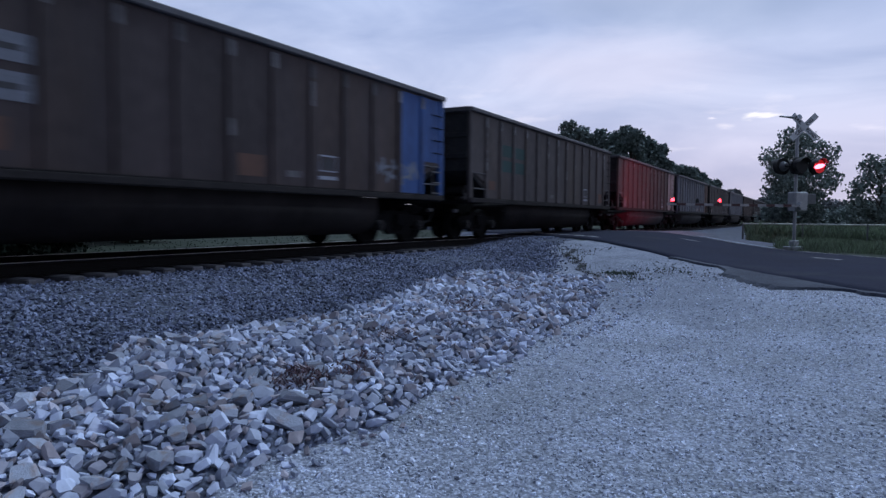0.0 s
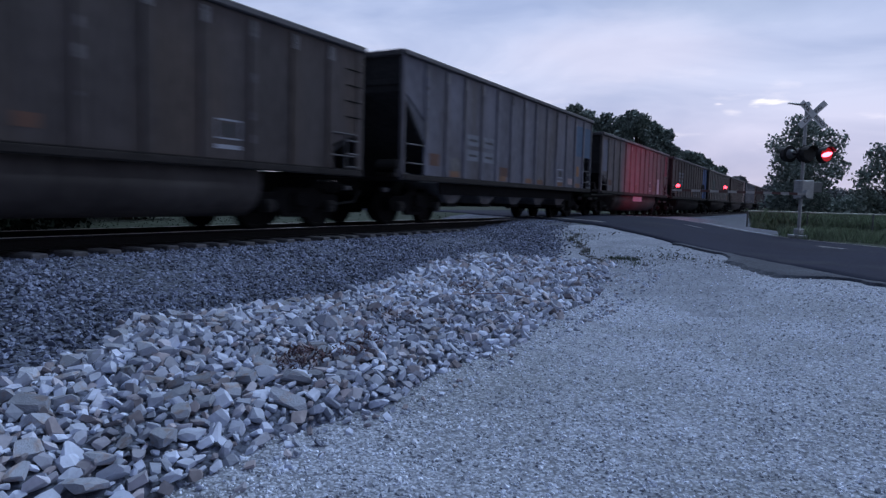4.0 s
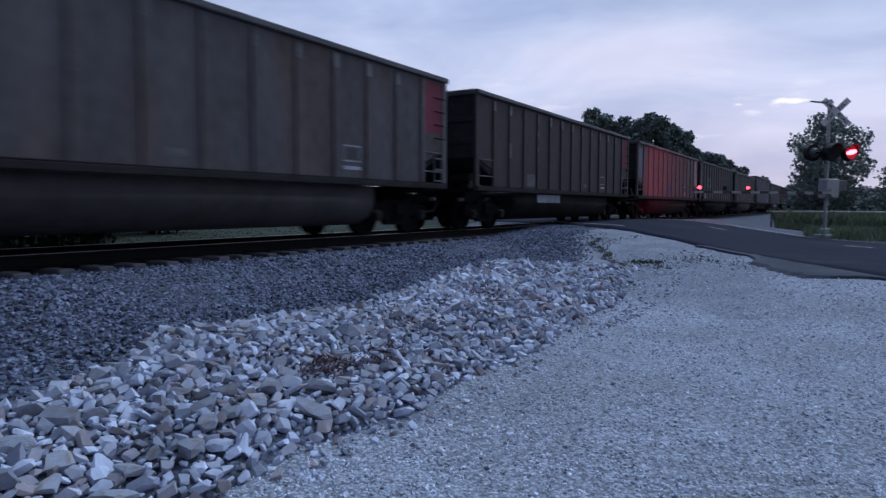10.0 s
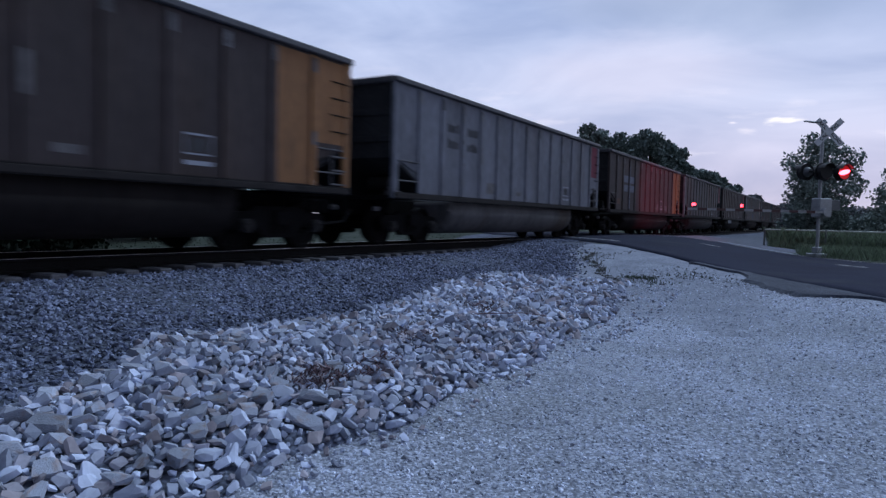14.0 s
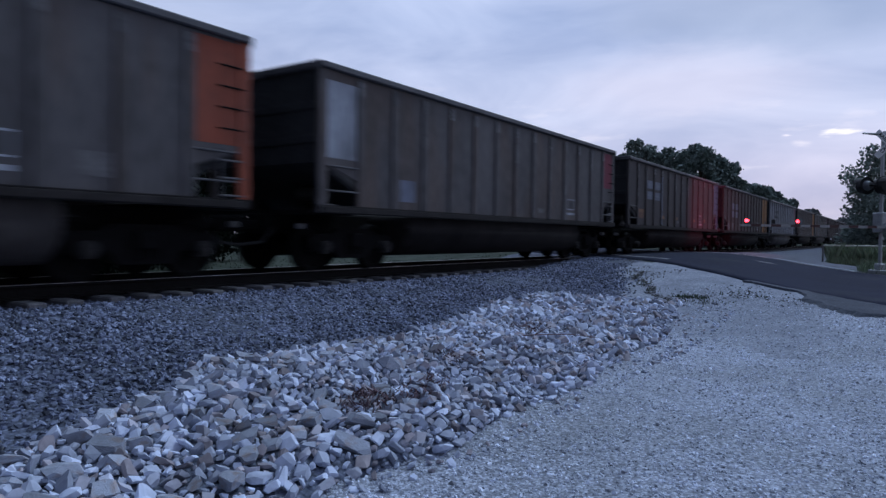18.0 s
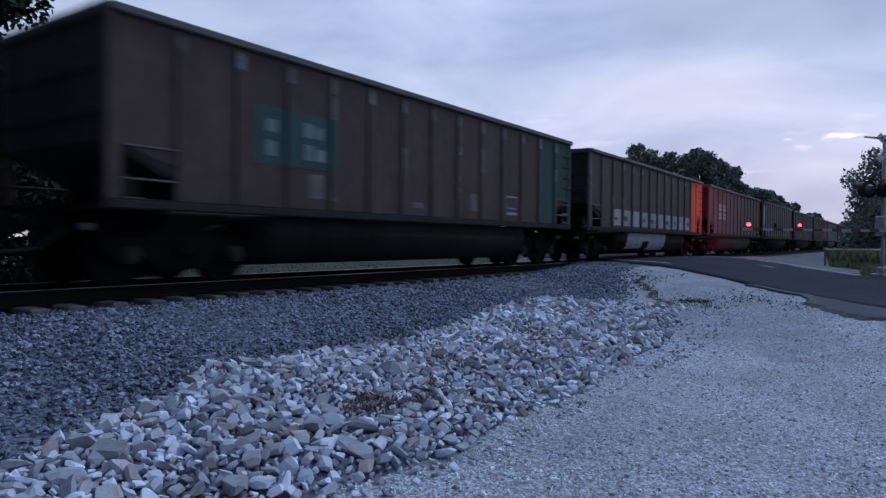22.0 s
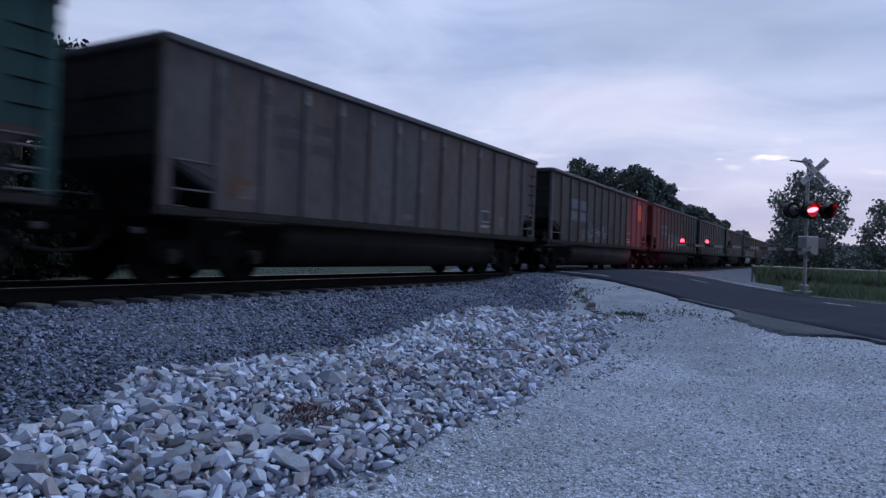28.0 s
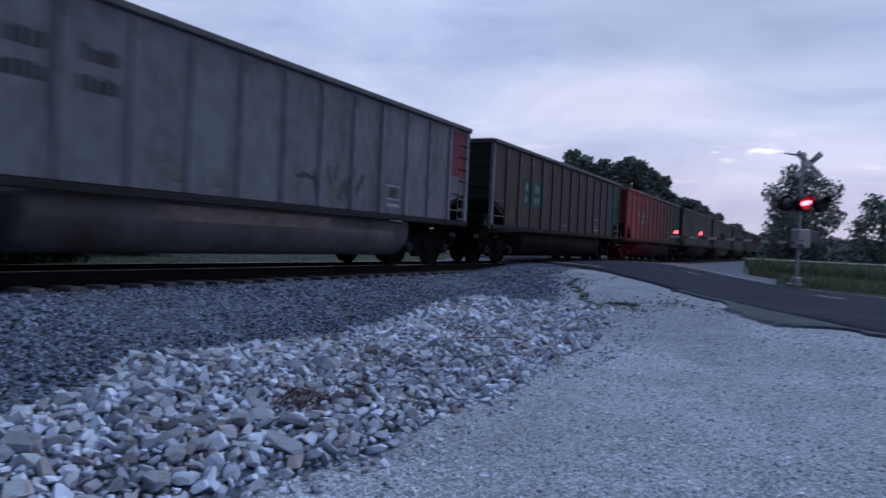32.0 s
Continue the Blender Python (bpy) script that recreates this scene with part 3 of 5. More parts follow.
def make_track():
    track = new("railway_track")
    track.location = (TRACK_X, 0, RAIL_Z - 0.18)
    tagged(track, "single railway track with rusty rails on ties in grey ballast", "track", kind="structure")
    for side in (-0.7525, 0.7525):
        bm = bmesh.new()
        prism(bm, rail_profile(), -60, 700, lambda u, v, d: (u + side, d, v))
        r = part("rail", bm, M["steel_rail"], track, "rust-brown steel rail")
        part("rail_head", boxed(side - 0.027, -60, 0.1795, side + 0.027, 700, 0.1825), M["rail_top"], r, "polished running surface")
    bm = boxed(-1.3, -0.115, -0.17, 1.3, 0.115, 0.0, bevel=0.02)
    me = bpy.data.meshes.new("tie")
    bm.to_mesh(me)
    bm.free()
    me.materials.append(M["tie"])
    rng = random.Random(5)
    y = -4.0
    plate = boxed(-0.09, -0.17, 0, 0.09, 0.17, 0.014)
    pm = bpy.data.meshes.new("tie_plate")
    plate.to_mesh(pm)
    plate.free()
    pm.materials.append(M["steel_rail"])
    while y < 150:
        t = shared("tie", me, track, pose(rng.uniform(-0.05, 0.05), y + rng.uniform(-0.03, 0.03), rng.uniform(-0.012, 0.008), 0, 0, rng.uniform(-1, 1)))
        if y < 24:
            shared("tie_plate", pm, t, pose(0.7525, 0, 0.0))
        y += 0.53


make_track()

# ---- the train ----
HALF, TOP, SILL = 7.27, 3.80, 1.09
RIBS = [-6.22 + 1.0367 * i for i in range(13)]


def paint(name, base, dirt, at=0.5, vary=0.4):
    return material(name, base, 0.62, 0.0, vary=vary, scale=1.1, fine=11, bump=0.15, bump_dist=0.01, dirt=dirt, dirt_at=at, streak=True, spec=0.3)


M["brown"] = paint("grimy_brown_car_paint", (0.046, 0.035, 0.036), (0.055, 0.038, 0.034))
M["red_brown"] = paint("oxide_red_car_paint", (0.062, 0.042, 0.040), (0.070, 0.044, 0.037))
M["grey"] = paint("weathered_grey_car_paint", (0.122, 0.125, 0.158), (0.104, 0.098, 0.11))
M["dark_grey"] = paint("sooty_dark_grey_car_paint", (0.061, 0.052, 0.053), (0.068, 0.053, 0.047))
M["black_brown"] = paint("soot_black_car_paint", (0.042, 0.037, 0.040), (0.050, 0.040, 0.038))
M["taupe"] = paint("dusty_taupe_car_paint", (0.112, 0.103, 0.112), (0.10, 0.083, 0.082))
M["olive"] = paint("drab_olive_grey_car_paint", (0.085, 0.080, 0.084), (0.095, 0.074, 0.068))
M["light_grey"] = paint("pale_grey_car_paint", (0.145, 0.153, 0.182), (0.122, 0.118, 0.13), 0.6)
# ends darker than the sides: grime, plus shade put into the colour
M["end_grime_shade"] = material("end_paint_soot_and_shade", (0.028, 0.028, 0.031), 0.85, vary=0.4, scale=2, fine=15, spec=0.2)
# sills darker than the body sheets above them
M["sill_dark"] = material("dark_sill_paint", (0.030, 0.027, 0.027), 0.85, vary=0.4, scale=2, fine=15, spec=0.15)
M["faint"] = material("faded_lettering", (0.17, 0.185, 0.22), 0.8, vary=0.3, scale=4, fine=20)
M["cap"] = material("bare_cap_and_lit_post", (0.14, 0.137, 0.145), 0.8, vary=0.5, scale=4, fine=20, object_random=0.5)
M["dust"] = material("dusty_tub_patch", (0.20, 0.15, 0.13), 0.85, vary=0.4, scale=1.5, fine=9, dirt=(0.08, 0.07, 0.068), dirt_at=0.5)
M["chalk"] = material("chalky_tub_patch", (0.36, 0.375, 0.43), 0.8, vary=0.35, scale=1.5, fine=9, dirt=(0.10, 0.10, 0.11), dirt_at=0.56)
M["number"] = material("worn_stencil_paint", (0.088, 0.084, 0.09), 0.8, vary=0.5, scale=4, fine=20)
M["pale"] = material("chalky_bare_patch", (0.13, 0.125, 0.13), 0.8, vary=0.4, scale=4, fine=20)
M["chord"] = material("worn_top_chord", (0.075, 0.074, 0.084), 0.6, 0.1, vary=0.35, scale=2, fine=15)
# darkest tub colour, well below the body paints
M["tub_dark"] = material("near_black_tub", (0.019, 0.0165, 0.0165), 0.85, vary=0.35, scale=1.0, fine=10, streak=True, dirt=(0.027, 0.023, 0.022), dirt_at=0.58, spec=0.08)
M["tub_grey"] = material("pale_dusty_tub", (0.105, 0.099, 0.10), 0.85, vary=0.35, scale=1.0, fine=10, streak=True, dirt=(0.085, 0.07, 0.063), dirt_at=0.55, spec=0.15)
M["tub_light"] = material("dusty_grey_tub", (0.052, 0.047, 0.047), 0.85, vary=0.35, scale=1.0, fine=10, streak=True, dirt=(0.064, 0.052, 0.047), dirt_at=0.58, spec=0.15)
for key, c in (("blue", (0.028, 0.085, 0.26)), ("teal", (0.004, 0.046, 0.045)), ("orange", (0.26, 0.055, 0.025)), ("ochre", (0.17, 0.085, 0.045)), ("red", (0.18, 0.016, 0.042)),
               ("yellow", (0.265, 0.12, 0.042)), ("pink", (0.36, 0.27, 0.26)), ("slate", (0.07, 0.11, 0.18)), ("sky", (0.048, 0.105, 0.19)), ("navy", (0.018, 0.05, 0.16)), ("ink", (0.014, 0.014, 0.018)),
               ("mint", (0.15, 0.21, 0.22)), ("cream", (0.32, 0.345, 0.40)), ("teal_field", (0.007, 0.058, 0.056)), ("soot", (0.042, 0.042, 0.048)), ("rust", (0.105, 0.05, 0.033)), ("lilac", (0.13, 0.145, 0.20))):
    M[key] = material(key + "_car_marking", c, 0.7, vary=0.3, scale=2.0, fine=18, bump=0.1, dirt=tuple(v * 0.6 + 0.008 for v in c), dirt_at=0.58, streak=True)


def side_outline(kind, top):
    h, c = HALF, HALF - 1.05
    if kind == "hopper":
        return [(-h, top - 0.05), (-h, 3.2), (-c, 2.55), (-c, SILL + 0.1), (c, SILL + 0.1), (c, 2.55), (h, 3.2), (h, top - 0.05)]
    return [(-h, top - 0.05), (-h, 2.02), (-c - 0.05, 1.70), (-c + 0.03, SILL + 0.1), (c - 0.03, SILL + 0.1), (c + 0.05, 1.70), (h, 2.02), (h, top - 0.05)]


def mesh_of(name, bm, *mats):
    me = bpy.data.meshes.new(name)
    bm.to_mesh(me)
    bm.free()
    for m in mats:
        me.materials.append(m)
    return me


def truck_parts(car, y):
    truck = shared("truck", TRUCK["bolster"], car, pose(0, y, 0))
    for s in (-1, 1):
        shared("side_frame", TRUCK["frame"], truck, pose(s * 1.02, 0, 0))
        for d in (-0.89, 0.89):
            shared("bearing", TRUCK["bearing"], truck, pose(s * 1.14, d, 0.46, 0, 90, 0))
    for d in (-0.89, 0.89):
        shared("wheelset", TRUCK["wheelset"], truck, pose(0, d, 0.46))


def make_truck_meshes():
    bm = bmesh.new()
    out = [(-1.22, 0.62), (-1.12, 0.70), (-0.62, 0.72), (-0.45, 0.82), (0.45, 0.82), (0.62, 0.72), (1.12, 0.70), (1.22, 0.62), (1.15, 0.40),
           (0.95, 0.38), (0.62, 0.46), (0.40, 0.24), (-0.40, 0.24), (-0.62, 0.46), (-0.95, 0.38), (-1.15, 0.40)]
    prism(bm, out, -0.07, 0.07, lambda u, v, d: (d, u, v))
    for d in (-0.2, -0.07, 0.07, 0.2):
        rod(bm, (0.05, d, 0.32), (0.05, d, 0.66), 0.06, 8)
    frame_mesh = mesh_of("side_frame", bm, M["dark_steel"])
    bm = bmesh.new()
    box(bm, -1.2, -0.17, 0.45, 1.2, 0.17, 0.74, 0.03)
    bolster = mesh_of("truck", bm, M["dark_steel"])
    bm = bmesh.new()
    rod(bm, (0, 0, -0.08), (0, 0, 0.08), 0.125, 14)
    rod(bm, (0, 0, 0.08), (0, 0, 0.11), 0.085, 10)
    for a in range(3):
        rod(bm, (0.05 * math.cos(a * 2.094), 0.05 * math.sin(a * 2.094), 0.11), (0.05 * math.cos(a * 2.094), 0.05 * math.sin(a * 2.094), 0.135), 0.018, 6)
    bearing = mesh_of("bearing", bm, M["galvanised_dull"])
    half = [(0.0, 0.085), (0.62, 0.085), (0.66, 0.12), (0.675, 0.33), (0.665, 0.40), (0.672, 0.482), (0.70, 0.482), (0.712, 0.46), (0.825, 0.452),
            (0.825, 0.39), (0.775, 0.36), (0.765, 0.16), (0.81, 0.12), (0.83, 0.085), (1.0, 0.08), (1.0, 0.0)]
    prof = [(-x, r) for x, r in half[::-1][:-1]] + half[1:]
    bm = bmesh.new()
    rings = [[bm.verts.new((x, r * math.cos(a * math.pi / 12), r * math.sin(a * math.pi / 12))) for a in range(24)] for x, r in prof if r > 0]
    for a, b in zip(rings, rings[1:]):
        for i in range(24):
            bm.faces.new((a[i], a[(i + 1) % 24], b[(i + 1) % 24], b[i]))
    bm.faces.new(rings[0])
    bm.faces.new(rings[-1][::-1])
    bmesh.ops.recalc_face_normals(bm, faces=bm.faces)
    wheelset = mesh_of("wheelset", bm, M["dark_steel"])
    return {"frame": frame_mesh, "bolster": bolster, "bearing": bearing, "wheelset": wheelset}


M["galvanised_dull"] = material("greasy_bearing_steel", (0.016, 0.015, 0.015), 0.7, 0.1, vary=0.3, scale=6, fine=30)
TRUCK = make_truck_meshes()
# shapes shared by all cars
SHAPE = {}


def coal_car(body_paint, tub_paint, kind, label):
    """An empty-looking open-topped coal car with its base on the rails."""
    top = TOP if kind == "tub" else TOP + 0.30
    car = new("coal_car")
    tagged(car, label, "railway car", group="cars of the coal train")
    P = M[body_paint]
    for s in (-1, 1):
        bm = bmesh.new()
        prism(bm, side_outline(kind, top), s * 1.49, s * 1.54, lambda u, v, d: (d, u, v))
        part("side_sheet", bm, P, car)
    for s in (-1, 1):
        bm = bmesh.new()
        # upright end wall, then the slope sheet that runs inwards under it
        lip = 3.15 if kind == "hopper" else 2.0
        out = [(HALF - 0.04, top - 0.05), (HALF + 0.02, top - 0.05), (HALF + 0.02, lip), (HALF - 1.7, SILL + 0.06), (HALF - 1.78, SILL + 0.1), (HALF - 0.04, lip + 0.05)]
        prism(bm, out, -1.49, 1.49, lambda u, v, d: (d, s * u, v))
        part("end_wall", bm, M["end_grime_shade"], car, "end wall darkened for soot and shade")
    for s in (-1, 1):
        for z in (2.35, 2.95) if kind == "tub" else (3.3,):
            part("end_rib", boxed(-1.45, s * (HALF + 0.02), z, 1.45, s * (HALF + 0.05), z + 0.14, bevel=0.012), M["end_grime_shade"], car)
        part("end_chord", boxed(-1.55, s * (HALF - 0.06), top - 0.14, 1.55, s * (HALF + 0.10), top, bevel=0.02), M["chord"], car)
        for x in (-1, 1):
            part("corner_post", boxed(x * 1.47, s * (HALF - (0.17 if kind == "tub" else 0.09)), SILL, x * 1.57, s * (HALF + 0.04), top - 0.1, bevel=0.02), P, car)
            for z in (2.3, 2.62, 2.94, 3.26) if x > 0 and s > 0 and kind == "tub" else ():
                part("grab_iron", rod(bmesh.new(), (x * 1.585, s * (HALF - 0.10), z), (x * 1.585, s * (HALF - 0.56), z), 0.016, 5), M["dark_steel"], car)
            for z in (1.5, 1.95):
                part("handrail", rod(bmesh.new(), (x * 1.56, s * (HALF - 0.2), z), (x * 1.56, s * (HALF - 1.02), z), 0.018, 6), M["chord"], car)
        part("end_deck", boxed(-1.45, s * (HALF - 1.0), SILL - 0.02, 1.45, s * (HALF + 0.12), SILL + 0.06), M["dark_steel"], car)
        bm = bmesh.new()
        rod(bm, (0, s * HALF, 0.88), (0, s * (PITCH / 2 - 0.03), 0.88), 0.085, 8)
        box(bm, -0.15, s * (PITCH / 2 - 0.32), 0.74, 0.15, s * (PITCH / 2 - 0.02), 1.02, 0.04)
        box(bm, -0.32, s * (HALF - 0.2), 0.70, 0.32, s * (HALF + 0.16), 1.1, 0.03)
        part("coupler", bm, M["dark_steel"], car)
        bm = bmesh.new()
        rod(bm, (0.35, s * HALF, 0.82), (0.42, s * (HALF + 0.35), 0.55), 0.03, 6)
        rod(bm, (0.42, s * (HALF + 0.35), 0.55), (0.3, s * (PITCH / 2), 0.50), 0.03, 6)
        part("air_hose", bm, M["black"], car)
        for x in (-1, 1) if s > 0 else ():
            bm = bmesh.new()
            rod(bm, (x * 1.555, s * (HALF - 0.52), SILL + 0.1), (x * 1.555, s * (HALF - 0.52), 2.0), 0.022, 6)
            for i in range(3):
                rod(bm, (x * 1.555, s * (HALF - 0.08), 1.28 + 0.27 * i), (x * 1.555, s * (HALF - 0.53), 1.28 + 0.27 * i), 0.02, 6)
            part("ladder", bm, M["chord"], car)
            if x > 0:
                for i in range(6):
                    z = 2.15 + 0.26 * i
                    part("step_iron", rod(bmesh.new(), (1.55, HALF + 0.05, z), (1.40, HALF + 0.12, z), 0.016, 5), M["pale"], car)
        part("angle_cock", boxed(1.05, s * (HALF + 0.02), 0.80, 1.2, s * (HALF + 0.12), 0.90, bevel=0.02), M["pale"], car)
    # brake gear in the open corner of the trailing end
    bm = bmesh.new()
    rod(bm, (0.55, -HALF + 0.5, 1.45), (1.15, -HALF + 0.5, 1.45), 0.16, 14)
    box(bm, 0.3, -HALF + 0.75, 1.15, 0.7, -HALF + 1.0, 1.5, 0.03)
    part("brake_reservoir", bm, M["galvanised_dull"], car)
    bm = bmesh.new()
    rod(bm, (1.25, -HALF + 0.25, 1.17), (1.25, -HALF + 0.25, 1.36), 0.05, 10)
    box(bm, 1.05, -HALF + 0.35, 1.17, 1.4, -HALF + 0.62, 1.27, 0.03)
    part("brake_valve", bm, M["pale"], car)
    for s in (-1, 1):
        part("side_sill", boxed(s * 1.47, -HALF, SILL, s * 1.62, HALF, SILL + 0.13, bevel=0.02), M["sill_dark"], car)
        part("sill_ledge", boxed(s * 1.50, -HALF, SILL + 0.13, s * 1.615, HALF, SILL + 0.145), M["sill_dark"], car)
        part("top_chord", boxed(s * 1.46, -HALF - 0.05, top - 0.12, s * 1.63, HALF + 0.05, top, bevel=0.02), M["chord"], car, "worn pale top rail")
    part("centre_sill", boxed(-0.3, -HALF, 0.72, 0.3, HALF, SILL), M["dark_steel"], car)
    key = "rib_" + body_paint + kind
    if key not in SHAPE:
        bm = bmesh.new()
        prism(bm, [(-0.085, 0), (-0.066, 0.048), (0.066, 0.048), (0.085, 0)], SILL + 0.1, top - 0.15, lambda u, v, d: (v, u, d))
        SHAPE[key] = mesh_of("rib", bm, P)
        SHAPE["cap" + kind] = mesh_of("rib_cap", boxed(0.049, -0.062, top - 0.46, 0.054, 0.062, top - 0.2), M["cap"])
    for i, y in enumerate(RIBS):
        for s in (-1, 1):
            rib = shared("rib", SHAPE[key], car, pose(s * 1.535, y, 0, 0, 0, 0 if s > 0 else 180))
            if s > 0:
                shared("rib_cap", SHAPE["cap" + kind], rib, pose(0, 0, 0))
    if kind == "tub":
        bm = bmesh.new()
        out = [(-1.45, SILL), (-1.47, 0.86)]
        for a in range(0, 91, 15):
            out.append((-1.47 + 0.62 - 0.62 * math.cos(radians(a)), 0.86 - 0.60 * math.sin(radians(a))))
        out += [(-u, v) for u, v in out[::-1]]
        prism(bm, out, -4.45, 4.45, lambda u, v, d: (u, d, v))
        ends = [f for f in bm.faces if len(f.verts) > 4]
        for f in ends:
            r = bmesh.ops.inset_region(bm, faces=[f], thickness=0.12, depth=0.10)
        for f in bm.faces:
            f.smooth = len(f.verts) == 4
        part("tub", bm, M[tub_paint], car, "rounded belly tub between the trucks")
    else:
        for i in range(5):
            yc = -4.3 + i * 2.15
            bm = bmesh.new()
            a = [bm.verts.new((x, yc + d, SILL)) for x, d in ((-1.4, -1.0), (1.4, -1.0), (1.4, 1.0), (-1.4, 1.0))]
            b = [bm.verts.new((x, yc + d, 0.55)) for x, d in ((-1.25, -0.22), (1.25, -0.22), (1.25, 0.22), (-1.25, 0.22))]
            bm.faces.new(a)
            bm.faces.new(b[::-1])
            for j in range(4):
                bm.faces.new((a[j], b[j], b[(j + 1) % 4], a[(j + 1) % 4]))
            bmesh.ops.recalc_face_normals(bm, faces=bm.faces)
            part("hopper_chute", bm, M["pale"], car)
            part("chute_gate", boxed(-1.3, yc - 0.3, 0.46, 1.3, yc + 0.3, 0.55, bevel=0.02), M["dark_steel"], car)
        # dark strip added for the shade over the chute tops, no real sill
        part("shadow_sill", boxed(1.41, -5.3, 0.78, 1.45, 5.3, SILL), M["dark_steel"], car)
    for y in (-5.85, 5.85):
        truck_parts(car, y)
    return car


def mark(car, name, y0, z0, y1, z1, mat, label="", lift=0.0):
    """A flat painted marking on the car's near side."""
    ob = part(name, boxed(1.54, y0, z0, 1.5445 + lift, y1, z1), M[mat], car, label)
    return ob


def panel(i):
    """Where panel i of the side begins and ends; 0 is the trailing one."""
    edges = [-HALF + 0.06] + RIBS + [HALF - 0.06]
    return edges[i] + (0.105 if i else 0), edges[i + 1] - (0.105 if i < 13 else 0)


def end_colour(car, mat, count=2):
    """The painted panels at the leading end, with their ribs."""
    for i in range(14 - count, 14):
        a, b = panel(i)
        mark(car, "colour_panel", a, 2.06 if i == 13 else SILL + 0.16, b, TOP - 0.16, mat, mat + " painted end panel")
    for ob in car.children:
        if ob.name.startswith("rib") and ob.location.x > 0 and count > 1 and ob.location.y > RIBS[14 - count] - 0.1:
            ob.material_slots[0].link = "OBJECT"
            ob.material_slots[0].material = M[mat]
    for ob in car.children:
        if ob.name.startswith("corner_post") and ob.data.vertices[0].co.x > 0 and ob.data.vertices[0].co.y > 0:
            ob.material_slots[0].link = "OBJECT"
            ob.material_slots[0].material = M[mat]


def block_logo(car, mat, p=3, z=2.35, size=0.46, inset=0.04):
    """An emblem of four blocks over two panels."""
    for i in (p, p + 1):
        a, b = panel(i)
        for j in (0, 1):
            zz = z + j * (size + (0.12 if inset < 0.1 else 0.2))
            e = mark(car, "emblem_block", a + inset, zz, b - inset, zz + size, mat, "", 0.004)
            if mat in ("cream", "lilac", "faint"):
                part("lettering", boxed(1.5485, a + 0.16, zz + size * 0.38, 1.552, b - 0.16, zz + size * 0.60), M["faint" if mat != "faint" else "soot"], e)


def plates(car, rng, k):
    """The small stencilled data fields that every car carries."""
    a, b = panel(9 if k in (0, 1, 8) else 10)
    mark(car, "data_field", a + 0.14, 1.40, a + 0.68, 1.47, "cream", "stencilled data lines")
    mark(car, "data_line", a + 0.14, 1.56, a + 0.68, 1.585, "cream")
    mark(car, "data_line", a + 0.14, 1.86, a + 0.68, 1.89, "cream")
    mark(car, "data_line", a + 0.14, 1.585, a + 0.17, 1.86, "faint")
    mark(car, "data_line", a + 0.65, 1.585, a + 0.68, 1.86, "faint")
    mark(car, "data_square", a + 0.26, 1.61, a + 0.56, 1.82, "soot")
    if k % 3:
        for i in range(5):
            z = 2.35 + 0.24 * i
            part("number_bar", boxed(1.5835, RIBS[0] - 0.05, z, 1.586, RIBS[0] + 0.05, z + rng.uniform(0.05, 0.14)), M["number"], car)
        a, b = panel(1)
        mark(car, "rust_square", a + 0.12, 1.5, a + 0.12 + rng.uniform(0.4, 0.62), 1.5 + rng.uniform(0.22, 0.36), "rust", "dim rust-coloured square")
    a, b = panel(6 if k % 2 else 8)
    mark(car, "data_plate", a + 0.25, 1.40, a + 0.62, 1.52, "pale")
    for i in range(1, 13):
        if rng.random() < 0.16:
            a, b = panel(i)
            w = rng.uniform(0.35, 0.8) * (b - a)
            o = rng.uniform(0, b - a - w)
            z = rng.uniform(1.3, 1.45)
            mark(car, "rust_patch", a + o, z, a + o + w, z + rng.uniform(0.18, 0.42), rng.choice(("rust", "rust", "pink")) if rng.random() < 0.6 else "pale", "worn patch")
    for y in rng.sample(RIBS[1:12], 1 + k % 2):
        z = rng.uniform(1.4, 2.0)
        while z < 3.3:
            h = rng.uniform(0.04, 0.2)
            w = rng.uniform(0.02, 0.055)
            part("chip", boxed(1.5835, y - w, z, 1.5855, y + rng.uniform(0.01, 0.055), z + h), M[rng.choice(("pale", "number", "cap"))], car)
            z += h + rng.uniform(0.05, 0.6)
    for y in RIBS:
        if rng.random() < 0.25:
            z = rng.uniform(1.9, 3.0)
            part("scuff", boxed(1.5835, y - 0.055, z, 1.586, y + 0.055, z + rng.uniform(0.15, 0.6)), M["pale"], car)


def tub_patch(car, y0, y1, low, mat, label):
    """A patch that follows the tub's round flank down to an angle in degrees."""
    bm = bmesh.new()
    rows = []
    for v in [SILL - 0.02, 0.86] + [-a for a in range(10, low + 1, 10)]:
        if v > 0:
            x, z = 1.474, v
        else:
            x, z = 1.47 - 0.62 + 0.624 * math.cos(radians(v)), 0.86 + 0.604 * math.sin(radians(v))
        rows.append([bm.verts.new((x, y, z)) for y in np.linspace(y0, y1, 7) + 0.05 * np.sin(np.arange(7) * 2.3 + v)])
    for a, b in zip(rows, rows[1:]):
        for i in range(6):
            bm.faces.new((a[i], a[i + 1], b[i + 1], b[i]))
    bmesh.ops.solidify(bm, geom=bm.faces[:], thickness=0.003)
    part("tub_patch", bm, M[mat], car, label)


